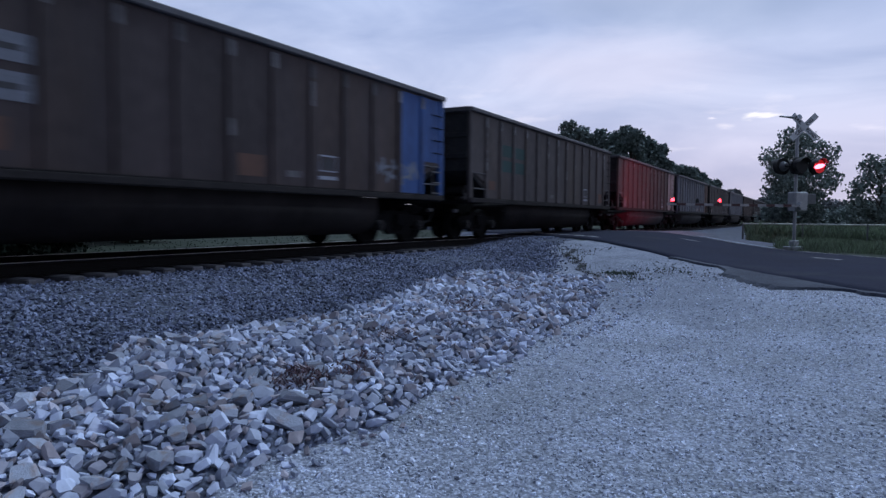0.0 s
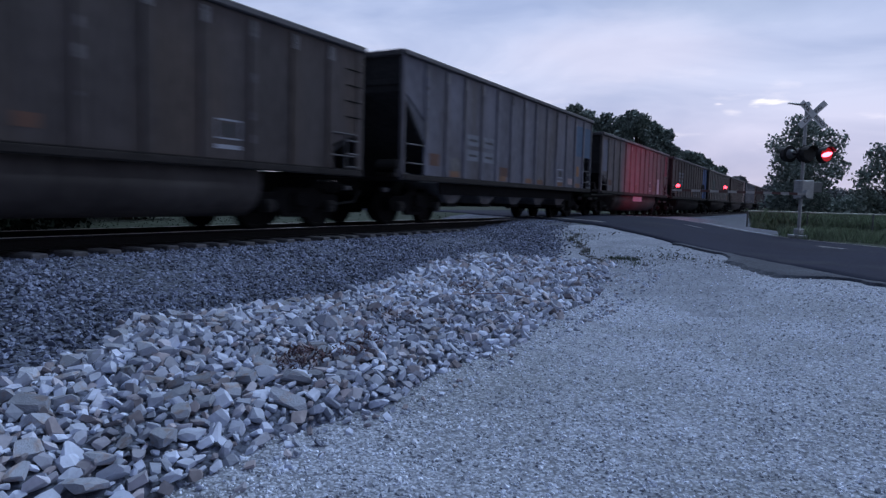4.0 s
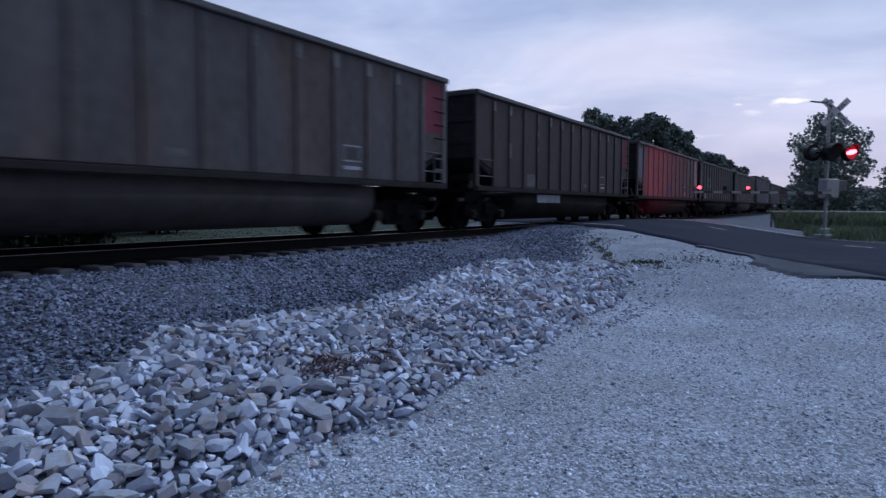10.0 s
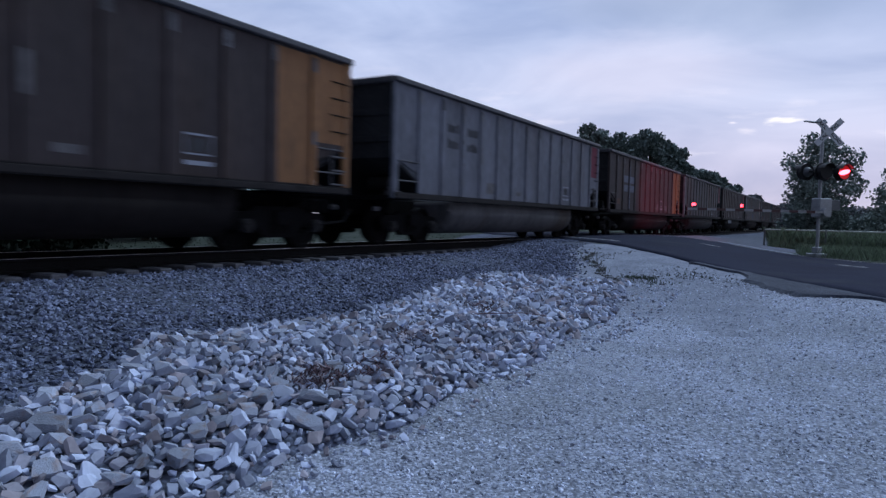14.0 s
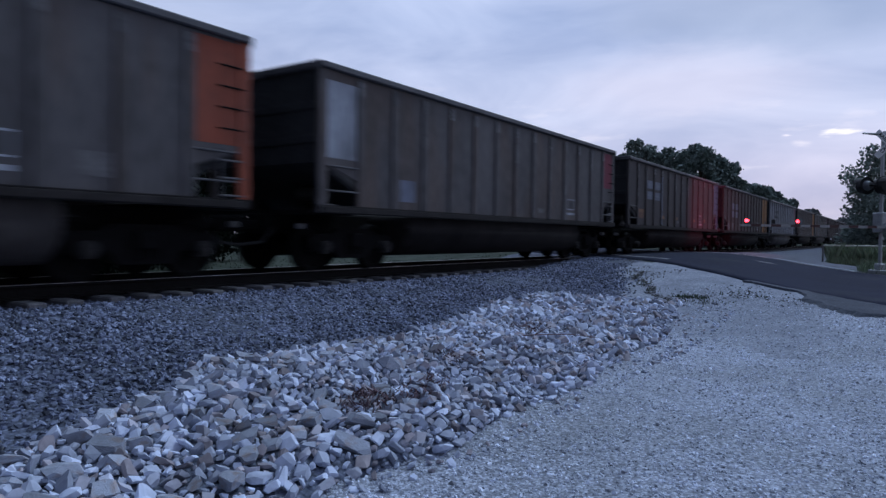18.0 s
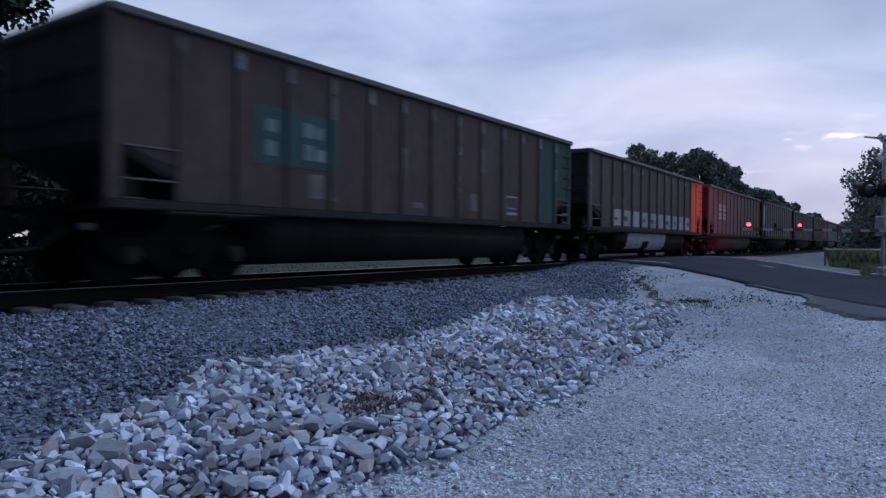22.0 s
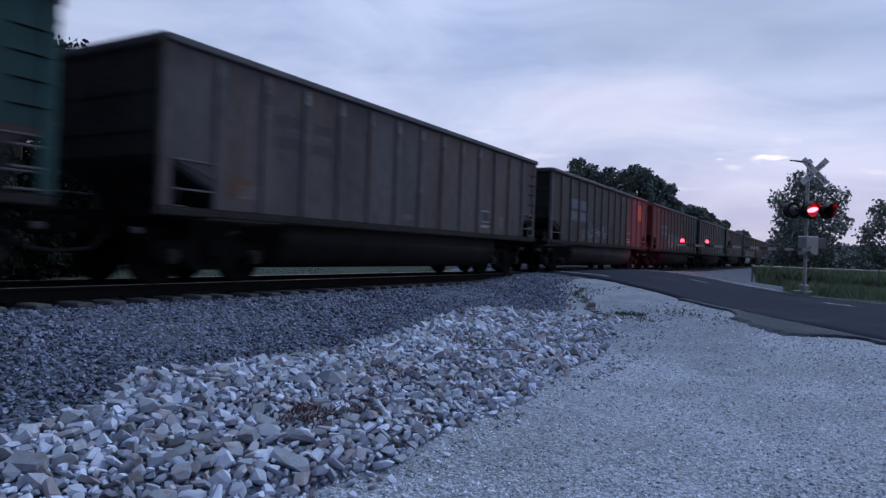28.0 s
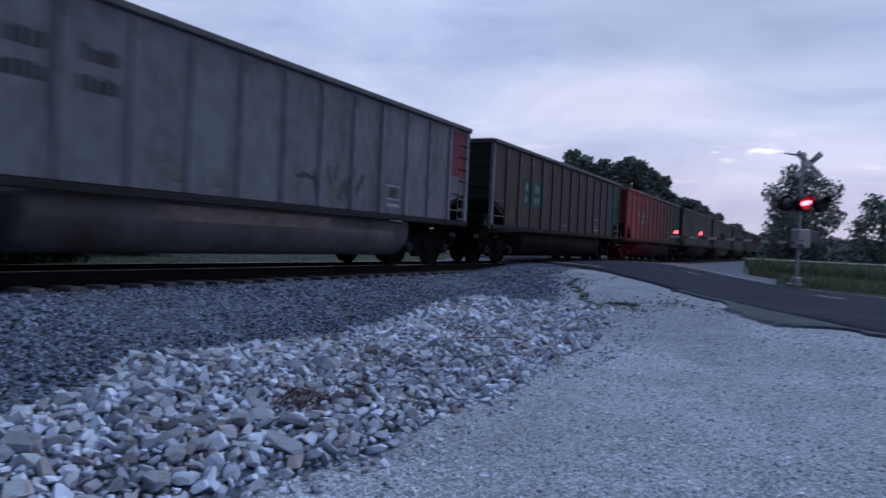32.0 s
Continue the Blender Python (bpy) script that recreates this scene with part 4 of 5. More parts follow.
def scrawl(car, y0, y1, z0, z1, mat, rng, n=9):
    """Sprayed strokes: slanting bars that cross one another."""
    for i in range(n * 2):
        y = y0 + (y1 - y0) * (i + 0.5) / (n * 2)
        long, wide = rng.uniform(0.35, 0.9) * (z1 - z0), rng.uniform(0.05, 0.11)
        z = rng.uniform(z0 + long * 0.4, z1 - long * 0.4)
        bm = boxed(1.54, -wide / 2, -long / 2, 1.5455 + 0.0006 * (i % 5), wide / 2, long / 2)
        turn = Matrix.Translation((0, y, z)) @ Matrix.Rotation(radians(rng.choice((-35, -18, 12, 30, 75, 100))), 4, "X")
        bmesh.ops.transform(bm, matrix=turn, verts=bm.verts)
        part("sprayed_stroke", bm, M[mat], car)


def strokes(car, rng, mat, rows, lift):
    """Two rows of stencilled characters too worn to read, as plain bars."""
    for z in rows:
        for p in (2, 3):
            a, b = panel(p)
            y = a + rng.uniform(0.08, 0.2)
            while y < b - 0.14:
                w = rng.uniform(0.05, 0.11)
                mark(car, "stencilled_bar", y, z, y + w, z + rng.uniform(0.17, 0.23), mat, "", lift)
                y += w + rng.uniform(0.02, 0.05)


PALE = ((-3.4, -1.55, 40), (-1.6, -0.75, 10), (-0.8, 1.4, 50))
LABELS = {"brown": "grimy brown open coal car with ribbed sides", "red_brown": "oxide-red open coal car with ribbed sides", "grey": "weathered grey coal car with ribbed sides",
          "dark_grey": "sooty dark grey open coal car with ribbed sides", "black_brown": "soot-black open coal car with ribbed sides", "olive": "drab olive-grey open coal car with ribbed sides", "taupe": "dusty taupe open coal car with ribbed sides", "light_grey": "pale grey open coal car with ribbed sides"}
# car number: body, tub, end colour (and panels), emblem, further marks
CARS = {
    -4: ("brown", "tub_dark", None, None, ()), -3: ("grey", "tub_light", "rust", None, ()), -2: ("red_brown", "tub_light", "pink", None, ()),
    -1: ("dark_grey", "tub_dark", None, "mint_small", ()),
    0: ("brown", "tub_dark", "blue", "faint", ("tag_cream",)), 1: ("taupe", "tub_light", "red1", None, ("trail_pale", "tub_plate")),
    2: ("grey", "hopper", None, "cream", ("orange_marks",)), 3: ("dark_grey", "tub_light", None, None, ()),
    4: ("brown", "tub_dark", "teal", "mint_teal", ("tag_blue",)), 5: ("olive", "tub_dark", "pink1", None, ("tag_slate", "trail_pale")),
    6: ("brown", "tub_dark", "red1", None, ("tub_plate",)), 7: ("olive", "tub_light", "red1", None, ()),
    8: ("brown", "tub_dark", "yellow", "vertical", ()), 9: ("light_grey", "tub_grey", "red1", "soot", ()),
    10: ("brown", "tub_dark", "yellow", "lilac", ()), 11: ("black_brown", "tub_dark", "slate1", "vertical_beside", ("ochre_marks",)),
    12: ("olive", "tub_dark", "red1", None, ("trail_pale", "squares_few")), 13: ("olive", "tub_light", "orange1", "cream", ()),
    14: ("dark_grey", "tub_dark", "yellow", None, ("squares",)), 15: ("red_brown", "tub_dark", "teal", "mint_teal", ()),
    16: ("red_brown", "tub_dark", "teal", "mint_teal", ("tag_cream",)), 17: ("red_brown", "tub_dark", "teal", "mint_teal", ("tag_long",)),
    18: ("dark_grey", "tub_light", None, "lilac", ("tag_long", "yellow_plate")), 19: ("olive", "tub_dark", None, "dim", ()),
    20: ("red_brown", "tub_dark", "teal", "mint_teal", ()), 21: ("red_brown", "tub_dark", "teal", "mint_teal", ()),
    22: ("light_grey", "tub_grey", "red1", "soot", ("tub_rust",)), 23: ("dark_grey", "tub_dark", "slate", None, ()),
}
FILL = (("brown", "tub_dark"), ("dark_grey", "tub_dark"), ("red_brown", "tub_dark"), ("grey", "tub_light"))


def make_train():
    plain, cars = {}, {}
    for k in range(-20, 25):
        spec = CARS.get(k)
        rng = random.Random(100 + k)
        if spec is None:
            spec = (*FILL[k % 4], None, None, ())
        body, tub, end, logo, extra = spec
        kind = "hopper" if tub == "hopper" else "tub"
        if (body, tub) not in plain:
            plain[body, tub] = coal_car(body, "tub_dark" if kind == "hopper" else tub, kind, LABELS[body])
            plain[body, tub].location = (TRACK_X, -3000, RAIL_Z)
        car = copy_thing(plain[body, tub], pose(TRACK_X, LEAD - PITCH * k, RAIL_Z))
        cars[k] = car
        words = LABELS[body]
        if end:
            count = 1 if end.endswith("1") else 2
            if end == "red1":
                a, b = panel(13)
                mark(car, "colour_panel", a + 0.02, 2.42, b - 0.1, 3.62, "red", "faded red painted square")
            else:
                end_colour(car, end.rstrip("1"), count)
            words = words.replace("ribbed sides", "a " + end.rstrip("1") + " end panel")
        if k >= -4:
            plates(car, rng, k)
        if logo == "mint_teal":
            sh = 0.0 if k == 4 else 0.24
            lo, hi = RIBS[1] + 0.09 + sh, RIBS[3] - 0.09 + sh
            for i in (2, 3, 4):
                a, b = panel(i)
                a, b = max(a - 0.015, lo), min(b + 0.015, hi)
                if b - a > 0.05:
                    mark(car, "emblem_field", a, 1.93, b, 2.88, "teal_field", "dull teal emblem field")
            for y in RIBS[2:4]:
                if lo < y < hi:
                    part("emblem_field", boxed(1.5835, y - 0.06, 1.93, 1.5865, y + 0.06, 2.88), M["teal_field"], car)
            for z in (2.08, 2.47):
                for y0 in (lo + 0.22, RIBS[2] + 0.10 + sh):
                    y = y0
                    for w in (rng.uniform(0.15, 0.22), rng.uniform(0.15, 0.22), rng.uniform(0.12, 0.2)):
                        if abs(y + w / 2 - RIBS[2]) > w / 2 + 0.09 and abs(y + w / 2 - RIBS[3]) > w / 2 + 0.09:
                            mark(car, "stencilled_bar", y, z, y + w, z + rng.uniform(0.2, 0.27), "mint", "", 0.004)
                        y += w + 0.07
        elif logo == "mint_small":
            block_logo(car, "teal", 2, 2.1, 0.36)
        elif logo == "vertical":
            block_logo(car, "lilac", 2, 2.1, 0.30)
            part("pale_stripe", boxed(1.5835, RIBS[2] - 0.06, 1.3, 1.5865, RIBS[2] + 0.06, 3.5), M["lilac"], car, "chalky stripe on the rib")
        elif logo == "vertical_beside":
            block_logo(car, "lilac", 2, 2.3, 0.32)
            part("pale_stripe", boxed(1.5835, RIBS[3] - 0.06, 1.3, 1.5865, RIBS[3] + 0.06, 3.5), M["lilac"], car, "chalky stripe on the rib")
        elif logo == "dim":
            strokes(car, rng, "soot", (2.45, 2.85), 0.0)
        elif logo == "soot":
            strokes(car, rng, "ink", (2.45, 2.85), 0.0)
        elif logo:
            block_logo(car, logo if kind == "tub" else "faint", 2 if kind == "tub" else 3, 2.05 if kind == "tub" else 1.75, 0.36 if kind == "tub" else 0.3)
        if "tag_cream" in extra:
            scrawl(car, 4.3, 6.0, 1.45, 2.0, "faint" if k == 0 else "lilac", rng, 8)
        if "tag_blue" in extra:
            scrawl(car, -3.2, -2.3, 1.2, 1.9, "lilac", rng, 8)
        if "tag_slate" in extra:
            mark(car, "sprayed_field", -1.0, 1.32, -0.32, 1.95, "navy", "sprayed blue patch")
            scrawl(car, -1.05, -0.25, 1.3, 2.0, "navy", rng, 7)
        if "tag_long" in extra:
            scrawl(car, *((-3.2, 1.7, 1.4, 2.3) if k == 17 else (-2.9, -0.2, 1.25, 2.1)), "faint", rng, 24 if k == 17 else 10)
        if "trail_pale" in extra:
            a, b = panel(0)
            mark(car, "pale_panel", a + 0.1, 2.1, b, 3.5, "cream" if k == 12 else "lilac", "chalky pale panel")
        if "tub_plate" in extra:
            part("tub_patch", boxed(1.47, -1.0 if k != 6 else -2.9, 0.80, 1.476, 1.0 if k != 6 else -0.9, 1.06), M["cream"], car, "pale patch on the tub")
        if k == 1:
            mark(car, "pale_placard", 4.08, 1.28, 4.98, 2.15, "cream", "pale blank placard")
        if "tub_rust" in extra:
            part("tub_patch", boxed(1.47, -2.6, 0.80, 1.4765, 1.5, 1.04), M["dust"], car, "dusty brown patch on the tub")
            scrawl(car, 0.4, 2.4, 1.35, 2.1, "soot", rng, 5)
        if "orange_marks" in extra:
            for i in (2, 5, 7, 8, 10, 12):
                a, b = panel(i)
                mark(car, "reflector_field", a + 0.15, 1.26, b - 0.15, 1.42, "ochre")
            for i in (12, 13):
                a, b = panel(i)
                mark(car, "blue_square", a, 2.5, b, 3.7, "sky", "dull blue painted square")
            a, b = panel(12)
            mark(car, "yellow_plate", a + 0.2, 1.7, a + 0.5, 2.1, "yellow")
        if "ochre_marks" in extra:
            for i, w, h in ((1, 0.6, 0.32), (4, 0.3, 0.14), (6, 0.3, 0.14), (9, 0.25, 0.12), (11, 0.25, 0.16)):
                a, b = panel(i)
                mark(car, "ochre_field", a + 0.1, 1.55, a + 0.1 + w, 1.55 + h, "ochre", "dull ochre square")
        if "yellow_plate" in extra:
            a, b = panel(12)
            mark(car, "yellow_plate", a, 2.6, b, 3.4, "yellow", "dull yellow square")
        if "squares" in extra:
            for y0, y1, low in PALE:
                tub_patch(car, y0, y1, low, "chalk", "chalky pale patch on the tub")
            for i in range(2, 12):
                a, b = panel(i)
                mark(car, "pale_square", a + 0.03, 1.32, b - rng.uniform(0.03, 0.12), 1.90, "cream", "chalky white square")
                if i % 3 != 1:
                    o = rng.uniform(0.05, 0.4)
                    mark(car, "stain", a + o, 1.5, a + o + rng.uniform(0.15, 0.4), 1.52 + rng.uniform(0.06, 0.16), "rust", "", 0.003)
        if "squares_few" in extra:
            for i in (2,):
                a, b = panel(i)
                mark(car, "pale_square", a + 0.12, 1.4, b - 0.2, 1.85, "lilac", "chalky pale square")
        # pale colour on these trailing posts stands for the light they catch
        if k in (21, 14, 4, 7, 18):
            for ob in car.children:
                if ob.name.startswith("corner_post") and ob.data.vertices[0].co.x > 0 and ob.data.vertices[0].co.y < 0:
                    ob.material_slots[0].link = "OBJECT"
                    ob.material_slots[0].material = M["cap"]
        tagged(car, words)
    for ob in plain.values():
        for o in (*ob.children_recursive, ob):
            bpy.data.objects.remove(o)
    return cars


CARS_BUILT = make_train()


# ---- stones ----
def make_stones():
    rng = np.random.default_rng(11)
    big = broken_shapes(44, 3, 7)
    small = stone_shapes(14, 9, 4, 3)
    # the pile of broken limestone along the foot of the bank
    P, S = [], []
    far_side = [(0, -4.2), (2.4, -4.75), (3.3, -5.1), (4.2, -5.85), (5.4, -5.65), (7, -5.45), (9.4, -6.0), (12, -6.4), (15, -6.6)]

    def pile_h(x, y):
        lo = -2.95 - 0.30 * smooth(7, 11, y) - 0.5 * smooth(11, 14, y) + 0.22 * noise.noise((0.8 * y, 0, 2))
        hi = float(np.interp(y, [p[0] for p in far_side], [p[1] for p in far_side])) + 0.2 * noise.noise((0.9 * y, 5, 2))
        u = (x - hi) / (lo - hi)
        end = (1 - smooth(12.2, 14.0, y)) * smooth(-4.6, -2.6, y)
        if not 0 < u < 1 or end <= 0:
            return None
        return (0.17 * math.sin(math.pi * u ** 0.8) ** 0.6 + 0.07 * noise.noise((x * 1.1, y * 1.1, 7))) * end, u, end

    # large stones first, each keeping clear of its neighbours
    cells = {}
    for size, want in ((0.18, 90), (0.145, 420), (0.115, 1000), (0.088, 2600), (0.064, 7500), (0.045, 9500)):
        got = tries = 0
        while got < want and tries < want * 9:
            tries += 1
            x, y = rng.uniform(-6.9, -2.4), -4.4 + 18.6 * rng.random()
            if size > 0.13 and y < 8.5 and rng.random() < (0.5 if y < 5 else 0.75):
                continue
            h = pile_h(x, y)
            if h is None:
                if size > 0.08 or rng.random() < 0.97 or not -4 < x < -2.6:
                    continue
                h = (0.0, 0.5, 1)
            elif size > 0.1 and 3.6 < y < 9.5 and 0.34 < h[1] < 0.62 and rng.random() < 0.8:
                continue
            elif (h[1] > 0.9 or h[1] < 0.1) and rng.random() < 0.5:
                continue
            s = size * rng.uniform(0.85, 1.15)
            c = (int(x / 0.22), int(y / 0.22))
            near = [q for i in (-1, 0, 1) for j in (-1, 0, 1) for q in cells.get((c[0] + i, c[1] + j), ())]
            if any((q[0] - x) ** 2 + (q[1] - y) ** 2 < (0.40 * (q[2] + s)) ** 2 for q in near):
                continue
            cells.setdefault(c, []).append((x, y, s))
            P.append((x, y, ground_z(x, y) + h[0] + s * rng.uniform(0.05, 0.30)))
            S.append(s * 0.88)
            got += 1
    P, S = np.array(P), np.array(S)
    order = np.argsort(P[:, 1])
    mask = np.zeros(len(P), bool)
    mask[[i for i in order if 1.5 < P[i][1] < 6.0 and S[i] > 0.12][:300]] = True
    pile = scatter_mesh("rock_pile", P[~mask], S[~mask], big, M["rock"], 0.47, 21, 0.28)
    tagged(pile, "long heap of broken pale limestone beside the track", "rock pile", kind="stuff")
    meshes = []
    for v, f in big:
        me = bpy.data.meshes.new("rock")
        me.from_pydata([tuple(a) for a in v], [], [tuple(int(b) for b in a) for a in f])
        me.materials.append(M["rock_one"])
        meshes.append(me)
    r = random.Random(8)
    for p, s in zip(P[mask], S[mask]):
        o = new("rock", r.choice(meshes))
        o.parent = pile
        o.matrix_basis = pose(*p, r.uniform(-24, 24), r.uniform(-24, 24), r.uniform(0, 360)) @ Matrix.Diagonal((s * r.uniform(0.9, 1.5), s * r.uniform(0.75, 1.2), s * r.uniform(0.36, 0.62), 1))
    # the heap's core under the stones
    bm = bmesh.new()
    bmesh.ops.create_grid(bm, x_segments=24, y_segments=76, size=1)
    for v in bm.verts:
        x, y = -4.7 + v.co.x * 2.2, 5.0 + v.co.y * 9.6
        h = pile_h(x, y)
        v.co = (x, y, ground_z(x, y) + (h[0] - 0.01 if h else -0.1))
    core = part("rubble_core", bm, M["ballast_bed"], pile, "small dark rubble between the stones")
    # ballast
    P, S = [], []
    while len(P) < 44000:
        y = -5 + 50 * rng.random() ** 1.5
        foot = 11 < y < 19.5
        x = rng.uniform(TRACK_X + 0.9, bank_edge(y) + 0.25 * rng.normal() if foot else TRACK_X + (4.9 if y > 4.2 else 6.0))
        if x > TRACK_X + 4.4 and pile_h(x, y) is not None:
            continue
        if x < TRACK_X + 1.3 and rng.random() < 0.6 or across(x, y) > 8.5 and x > TRACK_X + 2.6 and not foot or across(x, y) > 10.3:
            continue
        P.append((x, y, ground_z(x, y) + rng.uniform(-0.004, 0.022)))
        S.append(rng.uniform(0.04, 0.085) * (1 + 0.012 * y))
    ob = scatter_mesh("ballast", P, S, small, M["ballast"], 0.6, 5)
    tagged(ob, "dark grey crushed ballast on the railway bank", "ballast", kind="stuff")
    # loose gravel on the lot
    P, S = [], []
    while len(P) < 70000:
        y = 1.2 + 15 * rng.random() ** 2.6
        x = rng.uniform(-4.0, -0.2 + 0.55 * y) + (abs(rng.normal()) * 1.2 if rng.random() < 0.25 else 0)
        if rng.random() < 0.3:
            y -= abs(rng.normal()) * 0.03 + rng.random() ** 2 * 1.6
        if across(x, y) > 9.5:
            continue
        P.append((x, y, ground_z(x, y) + 0.03 * noise.noise((x * 0.45, y * 0.45, 0)) + 0.012 * noise.noise((x * 1.9, y * 1.9, 5)) + rng.uniform(-0.003, 0.004)))
        S.append(rng.uniform(0.012, 0.032) * (1 + 0.03 * y) * (1.6 if rng.random() < 0.05 else 1))
    ob = scatter_mesh("gravel", P, S, small, M["pebble"], 0.7, 6)
    tagged(ob, "loose pale crushed gravel over the lot", "gravel", kind="stuff")


make_stones()


def make_clods():
    """Dark dirt along the washed-out edge of the pale bank."""
    rng = np.random.default_rng(17)
    small = stone_shapes(10, 9, 14, 3)
    runs = (((-7.8, 22.6), (-5.8, 17.7), 60, 0.10), ((-6.0, 17.8), (-5.1, 15.7), 260, 0.06), ((-5.1, 15.7), (-4.1, 13.95), 260, 0.06), ((-4.1, 14.3), (-2.6, 14.8), 90, 0.30),
            ((-2.9, 15.0), (-1.6, 14.6), 90, 0.4), ((-5.4, 16.4), (-5.0, 18.6), 70, 0.10), ((-3.6, 16.0), (-2.2, 16.2), 60, 0.5), ((-5.4, 1.3), (-4.5, 1.9), 260, 0.2))
    P, S = [], []
    for a, b, n, spread in runs:
        for _ in range(n):
            u = rng.random()
            bend = 0.12 * math.sin(u * 9)
            x = a[0] + (b[0] - a[0]) * u + rng.normal() * spread + bend
            y = a[1] + (b[1] - a[1]) * u + rng.normal() * spread
            P.append((x, y, ground_z(x, y) + 0.014 + 0.03 * noise.noise((x * 0.45, y * 0.45, 0)) + 0.012 * noise.noise((x * 1.9, y * 1.9, 5))))
            S.append(rng.uniform(0.02, 0.065))
    ob = scatter_mesh("dirt_clods", P, S, small, M["dirt"], 0.45, 18)
    tagged(ob, "dark crumbled dirt along the washed-out stone bank", "dirt", kind="stuff")


M["dirt"] = material("dark_crumbled_dirt", (0.12, 0.12, 0.125), 0.95, vary=0.3, scale=3, fine=20, island=0.4)
make_clods()


# ---- the crossing: mast, lamps, gate ----
def at_mast(right, ahead, up):
    """A point by the mast: right along the gate line, ahead towards the track."""
    gate = Vector((-0.694, -0.72, 0))
    return MAST + gate * right + ROAD_DIR * ahead + Vector((0, 0, up))


def make_signal():
    mast = new("crossing_signal")
    mast.location = MAST
    tagged(mast, "railway crossing mast with crossbuck, red flashing lamps and lowered gate", "crossing signal")
    # local axes: u along the lamp bar (towards the gate), w towards the approaching road
    U, W = Vector((-0.694, -0.72, 0)), Vector((0.72, -0.694, 0))
    basis = Matrix((( U.x, W.x, 0), (U.y, W.y, 0), (0, 0, 1))).to_4x4()

    def add(name, bm, mat, parent=mast, label=""):
        if parent is mast:
            bmesh.ops.transform(bm, matrix=basis, verts=bm.verts)
        return part(name, bm, mat, parent, label)

    bm = bmesh.new()
    rod(bm, (0, 0, -0.1), (0, 0, 5.1), 0.065, 14)
    add("pole", bm, M["galvanised"], label="galvanised steel pole")
    bm = bmesh.new()
    box(bm, -0.28, -0.28, -0.3, 0.28, 0.28, 0.06, 0.02)
    box(bm, -0.14, -0.14, 0.06, 0.14, 0.14, 0.30, 0.03)
    add("base", bm, M["galvanised"])
    TURN = Matrix.Rotation(radians(-20), 4, "Z")
    # crossbuck: two blades with lettering bars
    for a, z in ((45, 0.0), (-45, 0.022)):
        bm = bmesh.new()
        box(bm, -0.66, 0.075 + z, -0.115, 0.66, 0.09 + z, 0.115)
        bmesh.ops.transform(bm, matrix=TURN @ Matrix.Translation((-0.2, 0, 4.73)) @ Matrix.Rotation(radians(a), 4, "Y"), verts=bm.verts)
        blade = add("crossbuck_blade", bm, M["white"], label="white crossbuck blade")
        word = "CROSSING" if a > 0 else "RAILROAD"
        if a > 0:
            curve = bpy.data.curves.new("lettering", "FONT")
            curve.body, curve.size, curve.align_x, curve.align_y, curve.extrude = word, 0.18, "CENTER", "CENTER", 0.001
            curve.offset = 0.003
            t = new("lettering", curve)
            curve.materials.append(M["black"])
            t.parent = mast
            t.matrix_basis = basis @ TURN @ Matrix.Translation((-0.2, 0.092 + z, 4.73)) @ Matrix.Rotation(radians(a), 4, "Y") @ Matrix.Rotation(radians(180), 4, "Z") @ Matrix.Rotation(radians(90), 4, "X")
        else:
            for s, w2 in ((-1, "RAIL"), (1, "ROAD")):
                curve = bpy.data.curves.new("lettering", "FONT")
                curve.body, curve.size, curve.align_x, curve.align_y, curve.extrude = w2, 0.18, "CENTER", "CENTER", 0.001
                curve.offset = 0.003
                t = new("lettering", curve)
                curve.materials.append(M["black"])
                t.parent = mast
                t.matrix_basis = basis @ TURN @ Matrix.Translation((-0.2, 0.092 + z, 4.73)) @ Matrix.Rotation(radians(a), 4, "Y") @ Matrix.Translation((-s * 0.36, 0, 0)) @ Matrix.Rotation(radians(180), 4, "Z") @ Matrix.Rotation(radians(90), 4, "X")
    # bell arm on top
    bm = bmesh.new()
    rod(bm, (0, 0, 5.05), (0.8, 0, 5.10), 0.025, 8)
    box(bm, 0.2, -0.06, 5.08, 0.88, 0.06, 5.13, 0.02)
    add("top_arm", bm, M["galvanised"])
    bm = bmesh.new()
    rod(bm, (-0.05, 0, 5.08), (-0.05, 0, 5.22), 0.13, 14, 0.05)
    add("bell", bm, M["galvanised"])
    # lamp bar and heads
    bm = bmesh.new()
    rod(bm, (-0.75, 0, 3.2), (0.55, 0, 3.2), 0.035, 8)
    box(bm, -0.12, -0.1, 3.08, 0.12, 0.1, 3.32, 0.02)
    add("lamp_bar", bm, M["black"])
    for u, w in ((0.14, 1), (-0.70, 1), (0.45, -1), (-0.35, -1)):
        lamp_head(add, u, w, 3.2, basis, mast)
    bm = bmesh.new()
    box(bm, -0.42, -0.22, 1.45, 0.20, 0.22, 2.2, 0.04)
    rod(bm, (-0.02, 0.22, 1.65), (-0.02, 0.36, 1.65), 0.16, 14)
    add("gate_machine", bm, M["galvanised"], label="grey gate motor box")
    bm = bmesh.new()
    box(bm, -1.05, -0.10, 1.72, -0.40, -0.02, 2.15, 0.02)
    add("counterweight", bm, M["galvanised_grey"])
    # gate arm down across the lane, striped
    x, i = 0.1, 0
    arm = new("gate_arm")
    arm.parent = mast
    while x < 5.9:
        bm = boxed(x, 0.30, 1.60, x + 0.4, 0.335, 1.60 + 0.10 - 0.004 * x)
        bmesh.ops.transform(bm, matrix=basis, verts=bm.verts)
        part("arm_stripe", bm, M["arm_red"] if i % 2 else M["arm_white"], arm)
        x, i = x + 0.4, i + 1
    for x, phase in ((5.85, 0), (4.80, 1), (3.82, 2)):
        bm = bmesh.new()
